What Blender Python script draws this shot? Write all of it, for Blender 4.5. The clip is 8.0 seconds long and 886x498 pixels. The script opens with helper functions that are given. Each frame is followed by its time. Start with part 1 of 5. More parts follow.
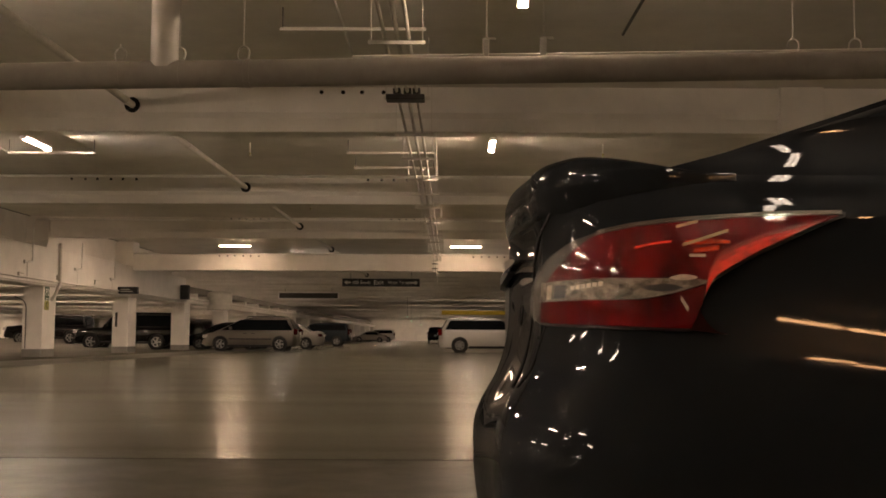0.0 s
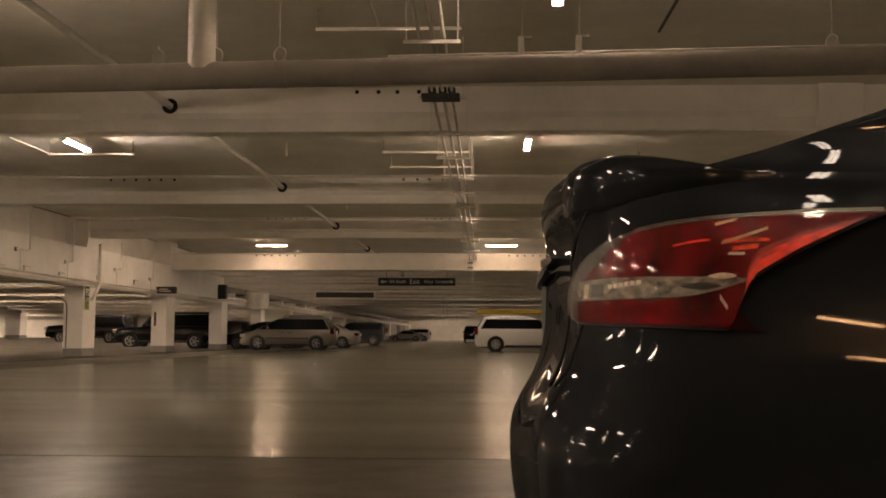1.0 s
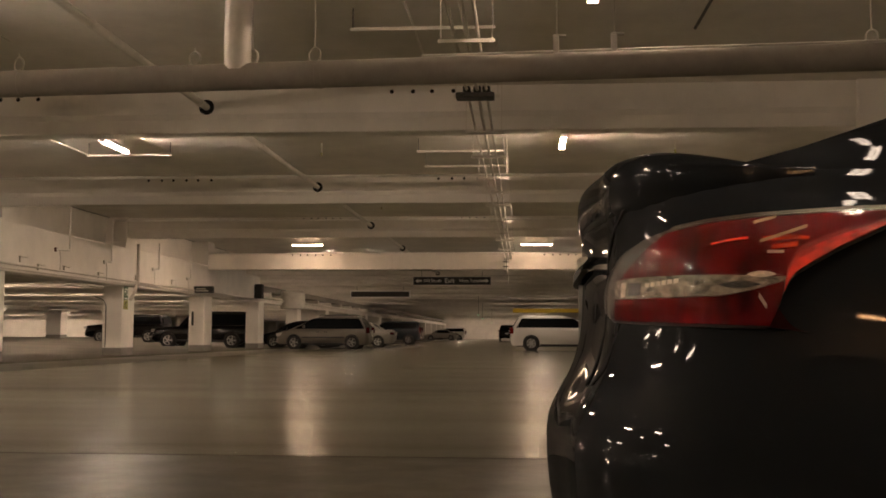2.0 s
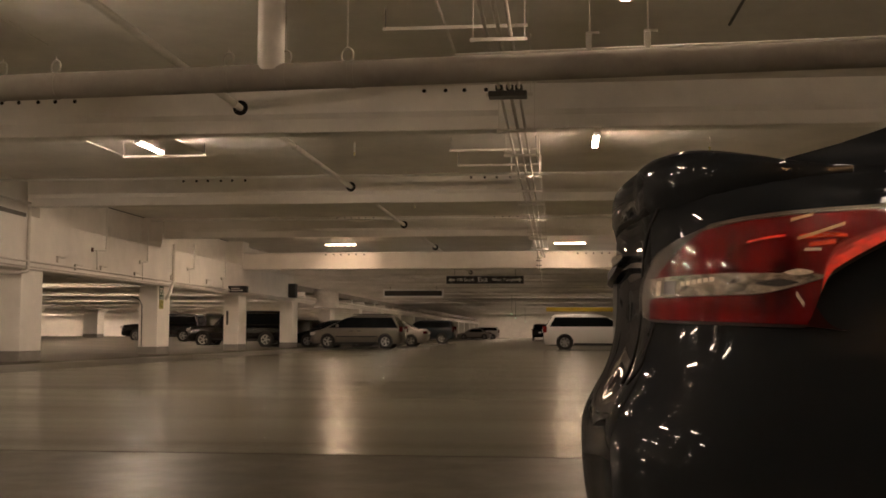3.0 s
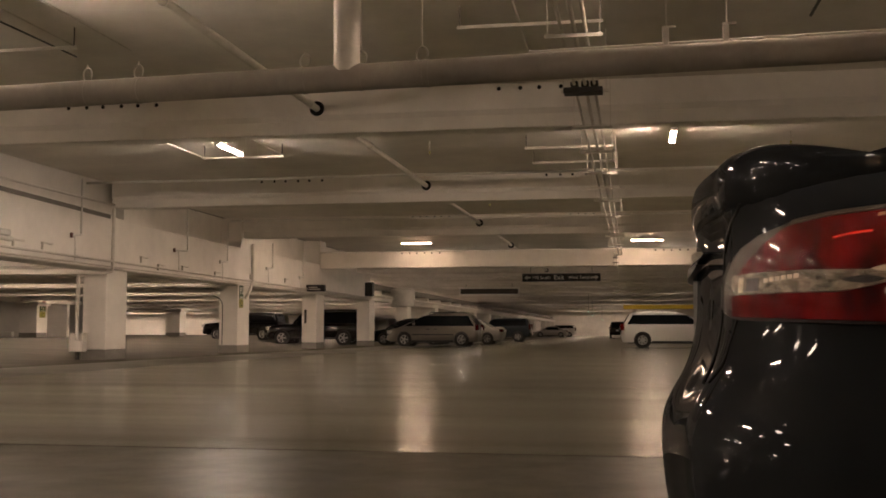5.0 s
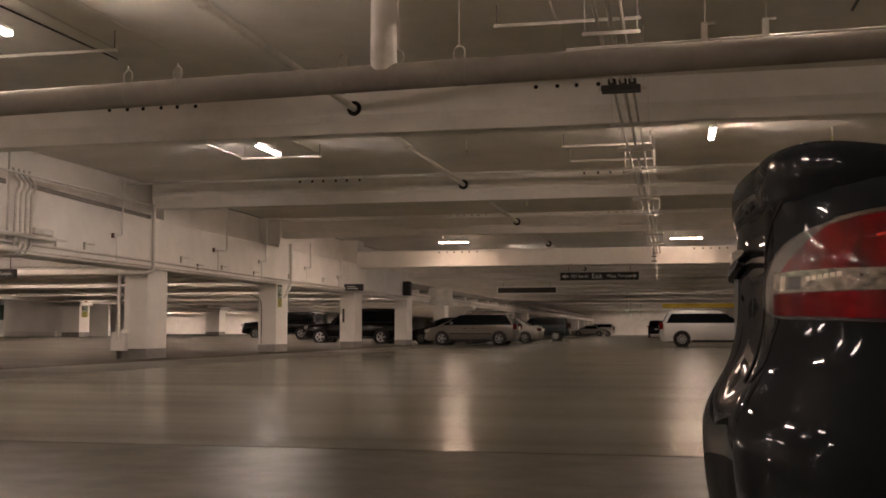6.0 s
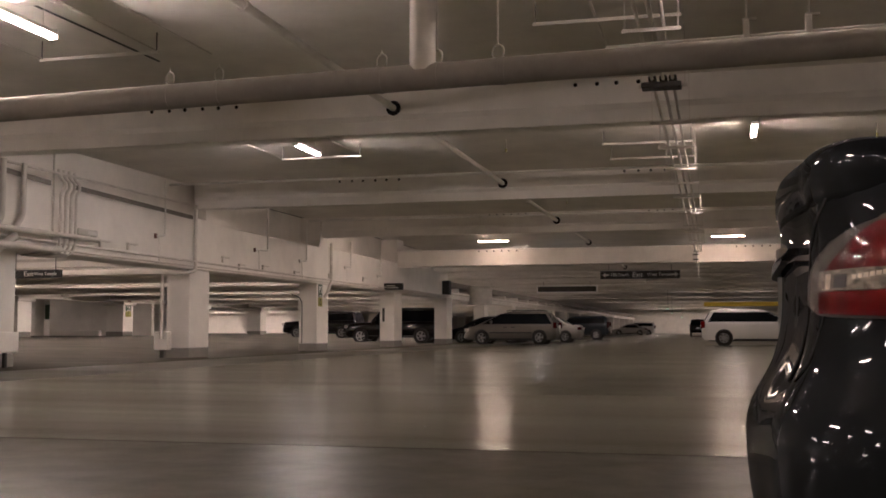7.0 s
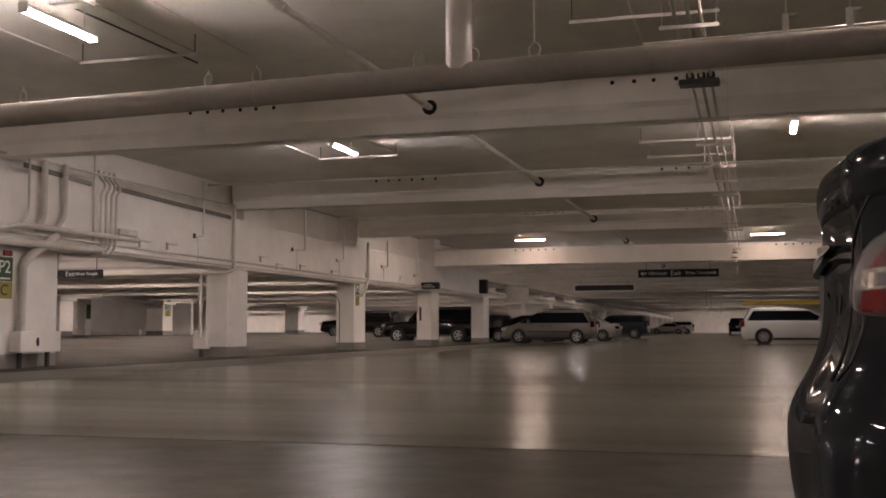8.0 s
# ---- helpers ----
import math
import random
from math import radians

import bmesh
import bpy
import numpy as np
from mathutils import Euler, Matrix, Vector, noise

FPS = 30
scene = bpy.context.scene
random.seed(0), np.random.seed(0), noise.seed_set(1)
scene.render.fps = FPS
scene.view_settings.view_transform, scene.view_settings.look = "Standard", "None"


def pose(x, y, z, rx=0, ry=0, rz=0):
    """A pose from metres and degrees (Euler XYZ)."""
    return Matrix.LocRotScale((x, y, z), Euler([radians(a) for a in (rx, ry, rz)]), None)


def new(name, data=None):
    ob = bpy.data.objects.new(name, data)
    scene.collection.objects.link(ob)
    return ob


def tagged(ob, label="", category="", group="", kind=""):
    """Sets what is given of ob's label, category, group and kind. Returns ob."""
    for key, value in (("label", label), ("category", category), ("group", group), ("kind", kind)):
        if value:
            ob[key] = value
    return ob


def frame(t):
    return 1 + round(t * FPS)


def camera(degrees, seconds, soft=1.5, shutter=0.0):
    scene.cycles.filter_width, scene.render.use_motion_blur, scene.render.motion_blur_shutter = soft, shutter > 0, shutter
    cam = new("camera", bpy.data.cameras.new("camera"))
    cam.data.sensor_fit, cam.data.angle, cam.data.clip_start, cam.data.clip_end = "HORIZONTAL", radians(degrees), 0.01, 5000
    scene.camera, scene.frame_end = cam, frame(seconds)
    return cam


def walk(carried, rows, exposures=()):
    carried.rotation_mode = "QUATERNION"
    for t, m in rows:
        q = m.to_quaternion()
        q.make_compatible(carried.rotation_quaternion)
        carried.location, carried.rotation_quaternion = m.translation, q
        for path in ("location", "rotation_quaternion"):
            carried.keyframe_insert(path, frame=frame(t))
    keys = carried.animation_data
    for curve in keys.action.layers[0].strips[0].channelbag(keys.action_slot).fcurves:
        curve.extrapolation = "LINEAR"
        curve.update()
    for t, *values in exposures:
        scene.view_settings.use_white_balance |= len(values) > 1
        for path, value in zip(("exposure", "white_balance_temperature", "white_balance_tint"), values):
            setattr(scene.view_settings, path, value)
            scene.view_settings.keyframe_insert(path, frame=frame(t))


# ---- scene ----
cam = camera(44.8, 8.0, soft=1.7)
EYE = 0.735
# seconds, sideways slide, and the Euler angles of the slow pan to the left
ROWS = [
    (0.0, -0.0000, 94.680, -0.298, 0.469),
    (0.5, -0.0010, 94.650, -0.270, 1.474),
    (1.0, -0.0020, 94.620, -0.243, 2.377),
    (1.5, -0.0030, 94.591, -0.215, 3.346),
    (3.0, -0.0060, 94.506, -0.133, 6.014),
    (3.5, -0.0070, 94.479, -0.106, 6.971),
    (4.0, -0.0080, 94.452, -0.079, 7.908),
    (4.5, -0.0090, 94.425, -0.052, 9.003),
    (6.0, -0.0120, 94.348, 0.028, 12.057),
    (6.5, -0.0130, 94.323, 0.055, 13.107),
    (7.0, -0.0140, 94.299, 0.082, 14.171),
    (7.5, -0.0150, 94.275, 0.108, 15.193),
    (8.0, -0.0160, 94.251, 0.134, 16.131),
]
walk(cam, [(t, pose(x, 0, EYE, rx, ry, rz)) for t, x, rx, ry, rz in ROWS],
     exposures=[(0.0, 0.40, 6480, 12), (4.5, 0.38, 6370, 13), (6.0, 0.36, 5800, 16), (8.0, 0.35, 5320, 17)])

# ---------------------------------------------------------------- world and light
world = bpy.data.worlds.new("world")
scene.world = world
world.use_nodes = True
world.node_tree.nodes["Background"].inputs[0].default_value = (0.9, 0.8, 0.65, 1)
world.node_tree.nodes["Background"].inputs[1].default_value = 0.0
TUBE_POWER = 410.0

# ---------------------------------------------------------------- materials


def mat(name, color, rough=0.6, metal=0.0, vary=0.12, scale=3.0, bump=0.0, bump_scale=60.0, coat=0.0, stain=0.0, stain_scale=0.35, spec=0.5, stretch=(1, 1, 1), rough_vary=0.0):
    """A surface with broad stains, finer mottling and fine relief, in object-free world metres."""
    m = bpy.data.materials.new(name)
    m.use_nodes = True
    nt = m.node_tree
    b = nt.nodes["Principled BSDF"]
    b.inputs["Roughness"].default_value = rough
    b.inputs["Metallic"].default_value = metal
    b.inputs["Coat Weight"].default_value = coat
    b.inputs["Coat Roughness"].default_value = 0.03
    b.inputs["Specular IOR Level"].default_value = spec
    geo = nt.nodes.new("ShaderNodeNewGeometry")
    mp = nt.nodes.new("ShaderNodeMapping")
    mp.inputs["Scale"].default_value = stretch
    nt.links.new(geo.outputs["Position"], mp.inputs["Vector"])

    def tex(s, detail, rough_=0.6):
        n = nt.nodes.new("ShaderNodeTexNoise")
        n.inputs["Scale"].default_value = s
        n.inputs["Detail"].default_value = detail
        n.inputs["Roughness"].default_value = rough_
        nt.links.new(mp.outputs["Vector"], n.inputs["Vector"])
        return n.outputs["Fac"]

    def span(fac, lo, hi, a=0.3, z=0.7):
        r = nt.nodes.new("ShaderNodeMapRange")
        r.inputs["From Min"].default_value, r.inputs["From Max"].default_value = a, z
        r.inputs["To Min"].default_value, r.inputs["To Max"].default_value = lo, hi
        nt.links.new(fac, r.inputs["Value"])
        return r.outputs["Result"]

    def times(p, q):
        n = nt.nodes.new("ShaderNodeMath")
        n.operation = "MULTIPLY"
        nt.links.new(p, n.inputs[0])
        nt.links.new(q, n.inputs[1])
        return n.outputs[0]

    factor = span(tex(scale, 6), 1 - vary, 1 + vary)
    if stain:
        factor = times(factor, span(tex(stain_scale, 8, 0.7), 1 - stain, 1.0, 0.35, 0.6))
    mix = nt.nodes.new("ShaderNodeVectorMath")
    mix.operation = "SCALE"
    mix.inputs[0].default_value = color
    nt.links.new(factor, mix.inputs["Scale"])
    nt.links.new(mix.outputs["Vector"], b.inputs["Base Color"])
    if rough_vary:
        nt.links.new(span(tex(scale * 0.6, 8, 0.7), rough - rough_vary, rough + rough_vary), b.inputs["Roughness"])
    if bump:
        bn = nt.nodes.new("ShaderNodeBump")
        bn.inputs["Strength"].default_value = 0.5
        bn.inputs["Distance"].default_value = bump
        nt.links.new(tex(bump_scale, 5), bn.inputs["Height"])
        nt.links.new(bn.outputs["Normal"], b.inputs["Normal"])
    return m


def glow(name, color, strength):
    m = bpy.data.materials.new(name)
    m.use_nodes = True
    b = m.node_tree.nodes["Principled BSDF"]
    b.inputs["Base Color"].default_value = (0.8, 0.8, 0.8, 1)
    b.inputs["Emission Color"].default_value = (*color, 1)
    b.inputs["Emission Strength"].default_value = strength
    return m


def lens_glass(name, color, rough=0.04, transmission=0.0, ior=1.5, spec=0.5):
    m = bpy.data.materials.new(name)
    m.use_nodes = True
    b = m.node_tree.nodes["Principled BSDF"]
    b.inputs["Base Color"].default_value = (*color, 1)
    b.inputs["Roughness"].default_value = rough
    b.inputs["Transmission Weight"].default_value = transmission
    b.inputs["IOR"].default_value = ior
    b.inputs["Specular IOR Level"].default_value = spec
    return m


PAINT_WALL = mat("painted_concrete", (0.86, 0.822, 0.755), 0.75, vary=0.05, scale=1.3, bump=0.004, bump_scale=14, stain=0.10, stain_scale=0.5)
# darker than the other ceiling paint: the low bay's shade is put into this colour
LOW_CEIL_MAT = mat("shade_darkened_low_ceiling", (0.34, 0.32, 0.285), 0.85, vary=0.08, scale=0.9, bump=0.004, bump_scale=9, stain=0.2, stain_scale=0.3)
PAINT_CEIL = mat("ceiling_paint", (0.86, 0.822, 0.755), 0.8, vary=0.06, scale=0.9, bump=0.004, bump_scale=9, stain=0.14, stain_scale=0.3)
BASE_BAND = mat("grey_base_paint", (0.25, 0.235, 0.21), 0.6, vary=0.12, scale=4, bump=0.003, stain=0.2)
FLOOR_MAT = mat("sealed_concrete_floor", (0.102, 0.101, 0.072), 0.20, vary=0.28, scale=1.1, bump=0.0032, bump_scale=3.2, stain=0.3, stain_scale=0.3, rough_vary=0.06, spec=0.08, stretch=(0.10, 1, 1))
FLOOR_NEAR = mat("rough_concrete_floor", (0.094, 0.088, 0.066), 0.36, vary=0.3, scale=3.4, bump=0.0025, bump_scale=38, stain=0.22, stain_scale=0.8, rough_vary=0.05, spec=0.085)
FLOOR_LOW = mat("dusty_concrete_floor", (0.105, 0.096, 0.075), 0.8, vary=0.16, scale=0.9, bump=0.0022, bump_scale=6, stain=0.3, stain_scale=0.3, spec=0.1)
for m in (FLOOR_MAT, FLOOR_NEAR):
    m.node_tree.nodes["Principled BSDF"].inputs["Specular Tint"].default_value = (1.0, 0.64, 0.38, 1)
FLOOR_MID = mat("worn_concrete_floor", (0.092, 0.087, 0.064), 0.36, vary=0.15, scale=0.9, bump=0.0022, bump_scale=3.2, stain=0.3, stain_scale=0.3, rough_vary=0.06, spec=0.28, stretch=(0.10, 1, 1))
JOINT_MAT = mat("dark_joint_sealant", (0.072, 0.066, 0.054), 0.7, vary=0.2, scale=8)
LINE_MAT = mat("worn_white_line_paint", (0.45, 0.43, 0.38), 0.55, vary=0.3, scale=7, stain=0.3, stain_scale=1.2)
PIPE_MAT = mat("painted_drain_pipe", (0.40, 0.37, 0.33), 0.9, vary=0.09, scale=2.5, bump=0.002, bump_scale=30, stain=0.2, stain_scale=0.8, spec=0.05)
PIPE_LIGHT = mat("painted_steel_pipe", (0.72, 0.68, 0.61), 0.45, vary=0.08, scale=4, stain=0.15, stain_scale=1.1)
RISER_PAINT = mat("grey_painted_riser", (0.66, 0.625, 0.56), 0.5, vary=0.08, scale=4, stain=0.15, stain_scale=1.1)
PIPE_WHITE = mat("glossy_white_pipe", (0.90, 0.88, 0.82), 0.24, vary=0.06, scale=4)
CONDUIT = mat("painted_conduit", (0.68, 0.64, 0.57), 0.4, vary=0.08, scale=6)
DARK_STEEL = mat("dark_steel", (0.05, 0.047, 0.042), 0.5, metal=0.4, vary=0.2, scale=12)
HOLE_MAT = mat("dark_opening", (0.012, 0.011, 0.010), 0.9, vary=0.1)
WHITE_STEEL = mat("white_enamel", (0.7, 0.68, 0.63), 0.35, vary=0.03, scale=5)
SIGN_BLACK = mat("sign_dark_face", (0.014, 0.014, 0.013), 0.6, vary=0.1, scale=6)
SIGN_WHITE = mat("sign_white_lettering", (0.80, 0.79, 0.74), 0.5, vary=0.05)
SIGN_DARK_GREY = mat("dark_grey_sign_face", (0.055, 0.050, 0.042), 0.6, vary=0.15, scale=5)
SIGN_GREY = mat("sign_pale_frame", (0.60, 0.58, 0.52), 0.5, vary=0.1)
# grey that stands in for the shade under the girder's ledge
SHADE_STRIP_MAT = mat("grey_shade_strip_paint", (0.20, 0.185, 0.16), 0.8, vary=0.12, scale=3)
SIGN_GREEN = mat("sign_green", (0.04, 0.075, 0.035), 0.45, vary=0.06)
SIGN_YELLOW = mat("sign_yellow_green", (0.30, 0.28, 0.04), 0.45, vary=0.06)
SIGN_RED = mat("sign_red", (0.20, 0.02, 0.015), 0.5, vary=0.06)
SWITCH_BROWN = mat("brown_red_box", (0.16, 0.075, 0.055), 0.5, vary=0.2, scale=20)
YELLOW_PAINT = mat("yellow_beam_paint", (0.78, 0.58, 0.05), 0.6, vary=0.08, scale=2)
TUBE_GLOW = glow("fluorescent_tube_glow", (1.0, 0.73, 0.52), TUBE_POWER)
TUBE_GLOW_FAR = glow("fluorescent_tube_warm_glow", (1.0, 0.67, 0.43), TUBE_POWER * 0.21)
TUBE_GLOW_HALF = glow("half_bright_tube_glow", (1.0, 0.74, 0.52), TUBE_POWER * 0.5)
# strengths raised or reduced lamp by lamp to balance the brightness
TUBE_GLOW_RAISED = glow("raised_tube_glow", (1.0, 0.76, 0.56), TUBE_POWER * 1.25)
TUBE_GLOW_REDUCED = glow("reduced_tube_glow", (1.0, 0.74, 0.52), TUBE_POWER * 0.40)
TUBE_GLOW_COOL = glow("whiter_tube_glow", (1.0, 0.785, 0.60), TUBE_POWER * 0.9)
TUBE_GLOW_DIM = glow("dim_fluorescent_tube_glow", (1.0, 0.80, 0.62), 95.0)
TUBE_GLOW_FAINT = glow("faint_tube_glow", (1.0, 0.80, 0.62), 42.0)
TUBE_GLOW_AMBER = glow("amber_tube_glow", (1.0, 0.52, 0.22), 62.0)
EXIT_GLOW = glow("green_far_light_glow", (0.35, 1.0, 0.6), 1.2)

RUBBER = mat("tyre_rubber", (0.018, 0.018, 0.018), 0.75, vary=0.15, scale=30, bump=0.002, bump_scale=80)
ALLOY = mat("alloy_rim", (0.33, 0.33, 0.32), 0.32, metal=0.25, vary=0.06, scale=20)
STEEL_DARK = mat("dark_brake_steel", (0.04, 0.04, 0.04), 0.6, metal=0.5, vary=0.2)
FRAME_WHITE = mat("bright_white_sign_frame", (0.96, 0.95, 0.92), 0.4, vary=0.02)
BLACK_PLASTIC = mat("black_trim_plastic", (0.02, 0.02, 0.02), 0.55, vary=0.12, scale=20)
CHROME = mat("chrome_trim", (0.72, 0.72, 0.72), 0.12, metal=1.0, vary=0.03, scale=20)
CHROME_DULL = mat("dull_chrome_edge", (0.11, 0.095, 0.075), 0.35, metal=0.5, vary=0.2, scale=20)
TINT = lens_glass("tinted_car_glass", (0.006, 0.007, 0.008), 0.03, spec=0.22)
REFLECTOR = mat("lamp_reflector", (0.20, 0.178, 0.14), 0.5, vary=0.95, scale=48, stretch=(1, 1, 1.4), coat=0.0, spec=0.2, bump=0.004, bump_scale=40)
# reflector facets, with their bright glint put into a pale colour
PALE_CELL = mat("pale_reflector_cell", (0.62, 0.56, 0.44), 0.3, vary=0.4, scale=60, coat=0.5)
CLEAR_RIM = mat("clear_lens_rim", (0.044, 0.037, 0.029), 0.4, vary=0.6, scale=24, coat=0.1, spec=0.2, bump=0.003, bump_scale=40)
RED_REFLECTOR = mat("red_lamp_interior", (0.122, 0.0072, 0.0088), 0.4, metal=0.0, vary=0.8, scale=15, bump=0.0015, bump_scale=50, stretch=(1.6, 1.6, 0.6), coat=0.4, spec=0.0)
RED_DARK = mat("dark_red_lens_corner", (0.022, 0.0015, 0.0015), 0.3, vary=0.3, scale=12, coat=0.3, spec=0.2)
# colour of the amber lamps' reflections painted on the tail lamp
AMBER_STREAK = mat("painted_amber_streak", (0.55, 0.33, 0.16), 0.3, vary=0.3, scale=40, coat=0.5)
# reds that carry the tail lamp's reflected glow and glints in their colour
RED_DEEP = mat("deep_red_glow", (0.26, 0.011, 0.009), 0.3, vary=0.5, scale=26, coat=0.6)
RED_MID = mat("mid_red_glow", (0.60, 0.024, 0.014), 0.3, vary=0.6, scale=28, coat=0.6)
RED_ORANGE = mat("orange_red_glint", (0.85, 0.075, 0.016), 0.25, vary=0.7, scale=30, coat=0.4)
RED_BRIGHT = mat("bright_red_streak", (0.95, 0.050, 0.020), 0.35, metal=0.0, vary=0.6, scale=30, bump=0.004, bump_scale=90, coat=1.0)
CLEAR_COVER = lens_glass("clear_outer_lens", (1.0, 0.97, 0.95), 0.06, 1.0, 1.22)
CLEAR_COVER.node_tree.nodes["Principled BSDF"].inputs["Coat Weight"].default_value = 0.3
CLEAR_COVER.node_tree.nodes["Principled BSDF"].inputs["Coat Roughness"].default_value = 0.02
RED_LENS = lens_glass("red_tail_lens", (0.05, 0.003, 0.003), 0.06)
RED_LENS_VIVID = lens_glass("vivid_red_tail_lens", (0.20, 0.011, 0.009), 0.06)
CLEAR_LENS = lens_glass("clear_lens", (0.42, 0.40, 0.37), 0.08)
PLATE = mat("blank_number_plate", (0.55, 0.55, 0.52), 0.5, vary=0.05)


def car_paint(name, color, metal=0.0, rough=0.35, spec=0.3, coat=1.0):
    return mat(name, color, rough, metal=metal, vary=0.03, scale=1.5, coat=coat, bump=0.0, spec=spec)


BLACK_PAINT = car_paint("glossy_black_car_paint", (0.0155, 0.0175, 0.0195), 0.0, 0.5, 0.0, 0.30)
SILVER_PAINT = car_paint("silver_beige_car_paint", (0.165, 0.150, 0.128), 0.6, 0.38)
WHITE_PAINT = car_paint("white_car_paint", (0.72, 0.70, 0.66))
BLUE_PAINT = car_paint("dark_blue_grey_car_paint", (0.018, 0.024, 0.030), 0.1, 0.4, 0.1)
PALE_PAINT = car_paint("pale_silver_car_paint", (0.30, 0.285, 0.26), 0.5)
DARK_PAINT = car_paint("black_car_paint", (0.005, 0.005, 0.006), 0.0, 0.5, 0.0)

# ---------------------------------------------------------------- mesh helpers


def link_mesh(name, bm, material, smooth=False, angle=35.0):
    me = bpy.data.meshes.new(name)
    bmesh.ops.recalc_face_normals(bm, faces=bm.faces)
    for e in bm.edges:
        if len(e.link_faces) == 2:
            e.smooth = e.calc_face_angle(0) < radians(angle)
    bm.to_mesh(me)
    bm.free()
    for m in material if isinstance(material, (list, tuple)) else (material,):
        me.materials.append(m)
    if smooth:
        for p in me.polygons:
            p.use_smooth = True
    return new(name, me)


def part(name, bm, material, parent=None, label="", smooth=False, angle=35.0):
    ob = link_mesh(name, bm, material, smooth, angle)
    if parent is not None:
        ob.parent = parent
    if label:
        tagged(ob, label)
    return ob


def thing(name, m, label, category, group=""):
    ob = new(name)
    ob.matrix_basis = m
    ob.empty_display_size = 0.2
    return tagged(ob, label, category, group)


def structure(name, bm, material, label="", smooth=False):
    return tagged(link_mesh(name, bm, material, smooth), label, kind="structure")


def box(bm, x0, x1, y0, y1, z0, z1, bevel=0.0, segs=1, index=0):
    r = bmesh.ops.create_cube(bm, size=1.0)
    vs = r["verts"]
    bmesh.ops.scale(bm, verts=vs, vec=(x1 - x0, y1 - y0, z1 - z0))
    bmesh.ops.translate(bm, verts=vs, vec=((x0 + x1) / 2, (y0 + y1) / 2, (z0 + z1) / 2))
    faces = list({f for v in vs for f in v.link_faces})
    for f in faces:
        f.material_index = index
    if bevel:
        es = list({e for v in vs for e in v.link_edges})
        bmesh.ops.bevel(bm, geom=es, offset=bevel, segments=segs, affect="EDGES", profile=0.5, material=-1)
    return bm


def new_box(*a, **k):
    return box(bmesh.new(), *a, **k)


def round_path(pts, r, steps=4):
    """The path with its corners rounded."""
    pts = [Vector(p) for p in pts]
    out = [pts[0]]
    for a, b, c in zip(pts, pts[1:], pts[2:]):
        d0, d1 = (a - b), (c - b)
        k = min(r, d0.length * 0.45, d1.length * 0.45)
        p, q = b + d0.normalized() * k, b + d1.normalized() * k
        for i in range(steps + 1):
            t = i / steps
            out.append((1 - t) ** 2 * p + 2 * t * (1 - t) * b + t * t * q)
    out.append(pts[-1])
    return out


def tube(bm, pts, r, seg=10, bend=0.0, caps=True):
    pts = round_path(pts, bend) if bend and len(pts) > 2 else [Vector(p) for p in pts]
    rings, side = [], None
    for i, p in enumerate(pts):
        d = (pts[min(i + 1, len(pts) - 1)] - pts[max(i - 1, 0)]).normalized()
        if side is None:
            side = d.cross(Vector((0, 0, 1)) if abs(d.z) < 0.9 else Vector((1, 0, 0))).normalized()
        side = (side - d * side.dot(d)).normalized()
        up = d.cross(side)
        rings.append([bm.verts.new(p + r * (math.cos(a) * side + math.sin(a) * up)) for a in (2 * math.pi * k / seg for k in range(seg))])
    for a, b in zip(rings, rings[1:]):
        for k in range(seg):
            bm.faces.new((a[k], a[(k + 1) % seg], b[(k + 1) % seg], b[k]))
    if caps:
        bm.faces.new(rings[0][::-1])
        bm.faces.new(rings[-1])
    return bm


def lathe(bm, profile, seg=24, axis="Y", centre=(0, 0, 0), caps=True):
    """Turns (radius, offset) pairs round an axis through centre."""
    rings = []
    for r, o in profile:
        ring = []
        for k in range(seg):
            a = 2 * math.pi * k / seg
            c, s = r * math.cos(a), r * math.sin(a)
            v = {"Y": (c, o, s), "Z": (c, s, o), "X": (o, c, s)}[axis]
            ring.append(bm.verts.new(Vector(v) + Vector(centre)))
        rings.append(ring)
    for a, b in zip(rings, rings[1:]):
        for k in range(seg):
            bm.faces.new((a[k], a[(k + 1) % seg], b[(k + 1) % seg], b[k]))
    for ring in (rings[0], rings[-1]) if caps else ():
        if (ring[0].co - ring[seg // 2].co).length > 0.002:
            bm.faces.new(ring)
    return bm


def extrude_outline(bm, outline, fn, depth):
    """A slab: the (u, v) outline mapped by fn(u, v, d) at d = 0 and d = depth."""
    a = [bm.verts.new(fn(u, v, 0.0)) for u, v in outline]
    b = [bm.verts.new(fn(u, v, depth)) for u, v in outline]
    n = len(outline)
    bm.faces.new(a)
    bm.faces.new(b[::-1])
    for i in range(n):
        bm.faces.new((a[i], b[i], b[(i + 1) % n], a[(i + 1) % n]))
    return bm


def lettering(name, text, size, m, material, parent, align="CENTER"):
    """Flat raised letters, standing in the local x-z plane and facing -y before m."""
    cu = bpy.data.curves.new(name, "FONT")
    cu.body, cu.size, cu.extrude, cu.align_x, cu.align_y = text, size, 0.004, align, "CENTER"
    tmp = new("tmp", cu)
    me = bpy.data.meshes.new_from_object(tmp.evaluated_get(bpy.context.evaluated_depsgraph_get()))
    bpy.data.objects.remove(tmp)
    me.materials.clear()
    me.materials.append(material)
    me.transform(m @ pose(0, 0, 0, 90, 0, 0))
    ob = new(name, me)
    ob.parent = parent
    return ob

# ---------------------------------------------------------------- structure
BAY = 9.53
GRID = [17.2 + BAY * k for k in range(-9, 19)]
X_LEFT, X_FAR_LEFT, X_RIGHT, X_FAR_RIGHT = -13.97, -34.0, 5.54, 25.6
CEIL, BEAM_BOTTOM, GIRDER_BOTTOM = 4.72, 4.0, 2.37
LOW_CEIL, LOW_BEAM = 3.08, 2.48
GIRDER_END = 54.7
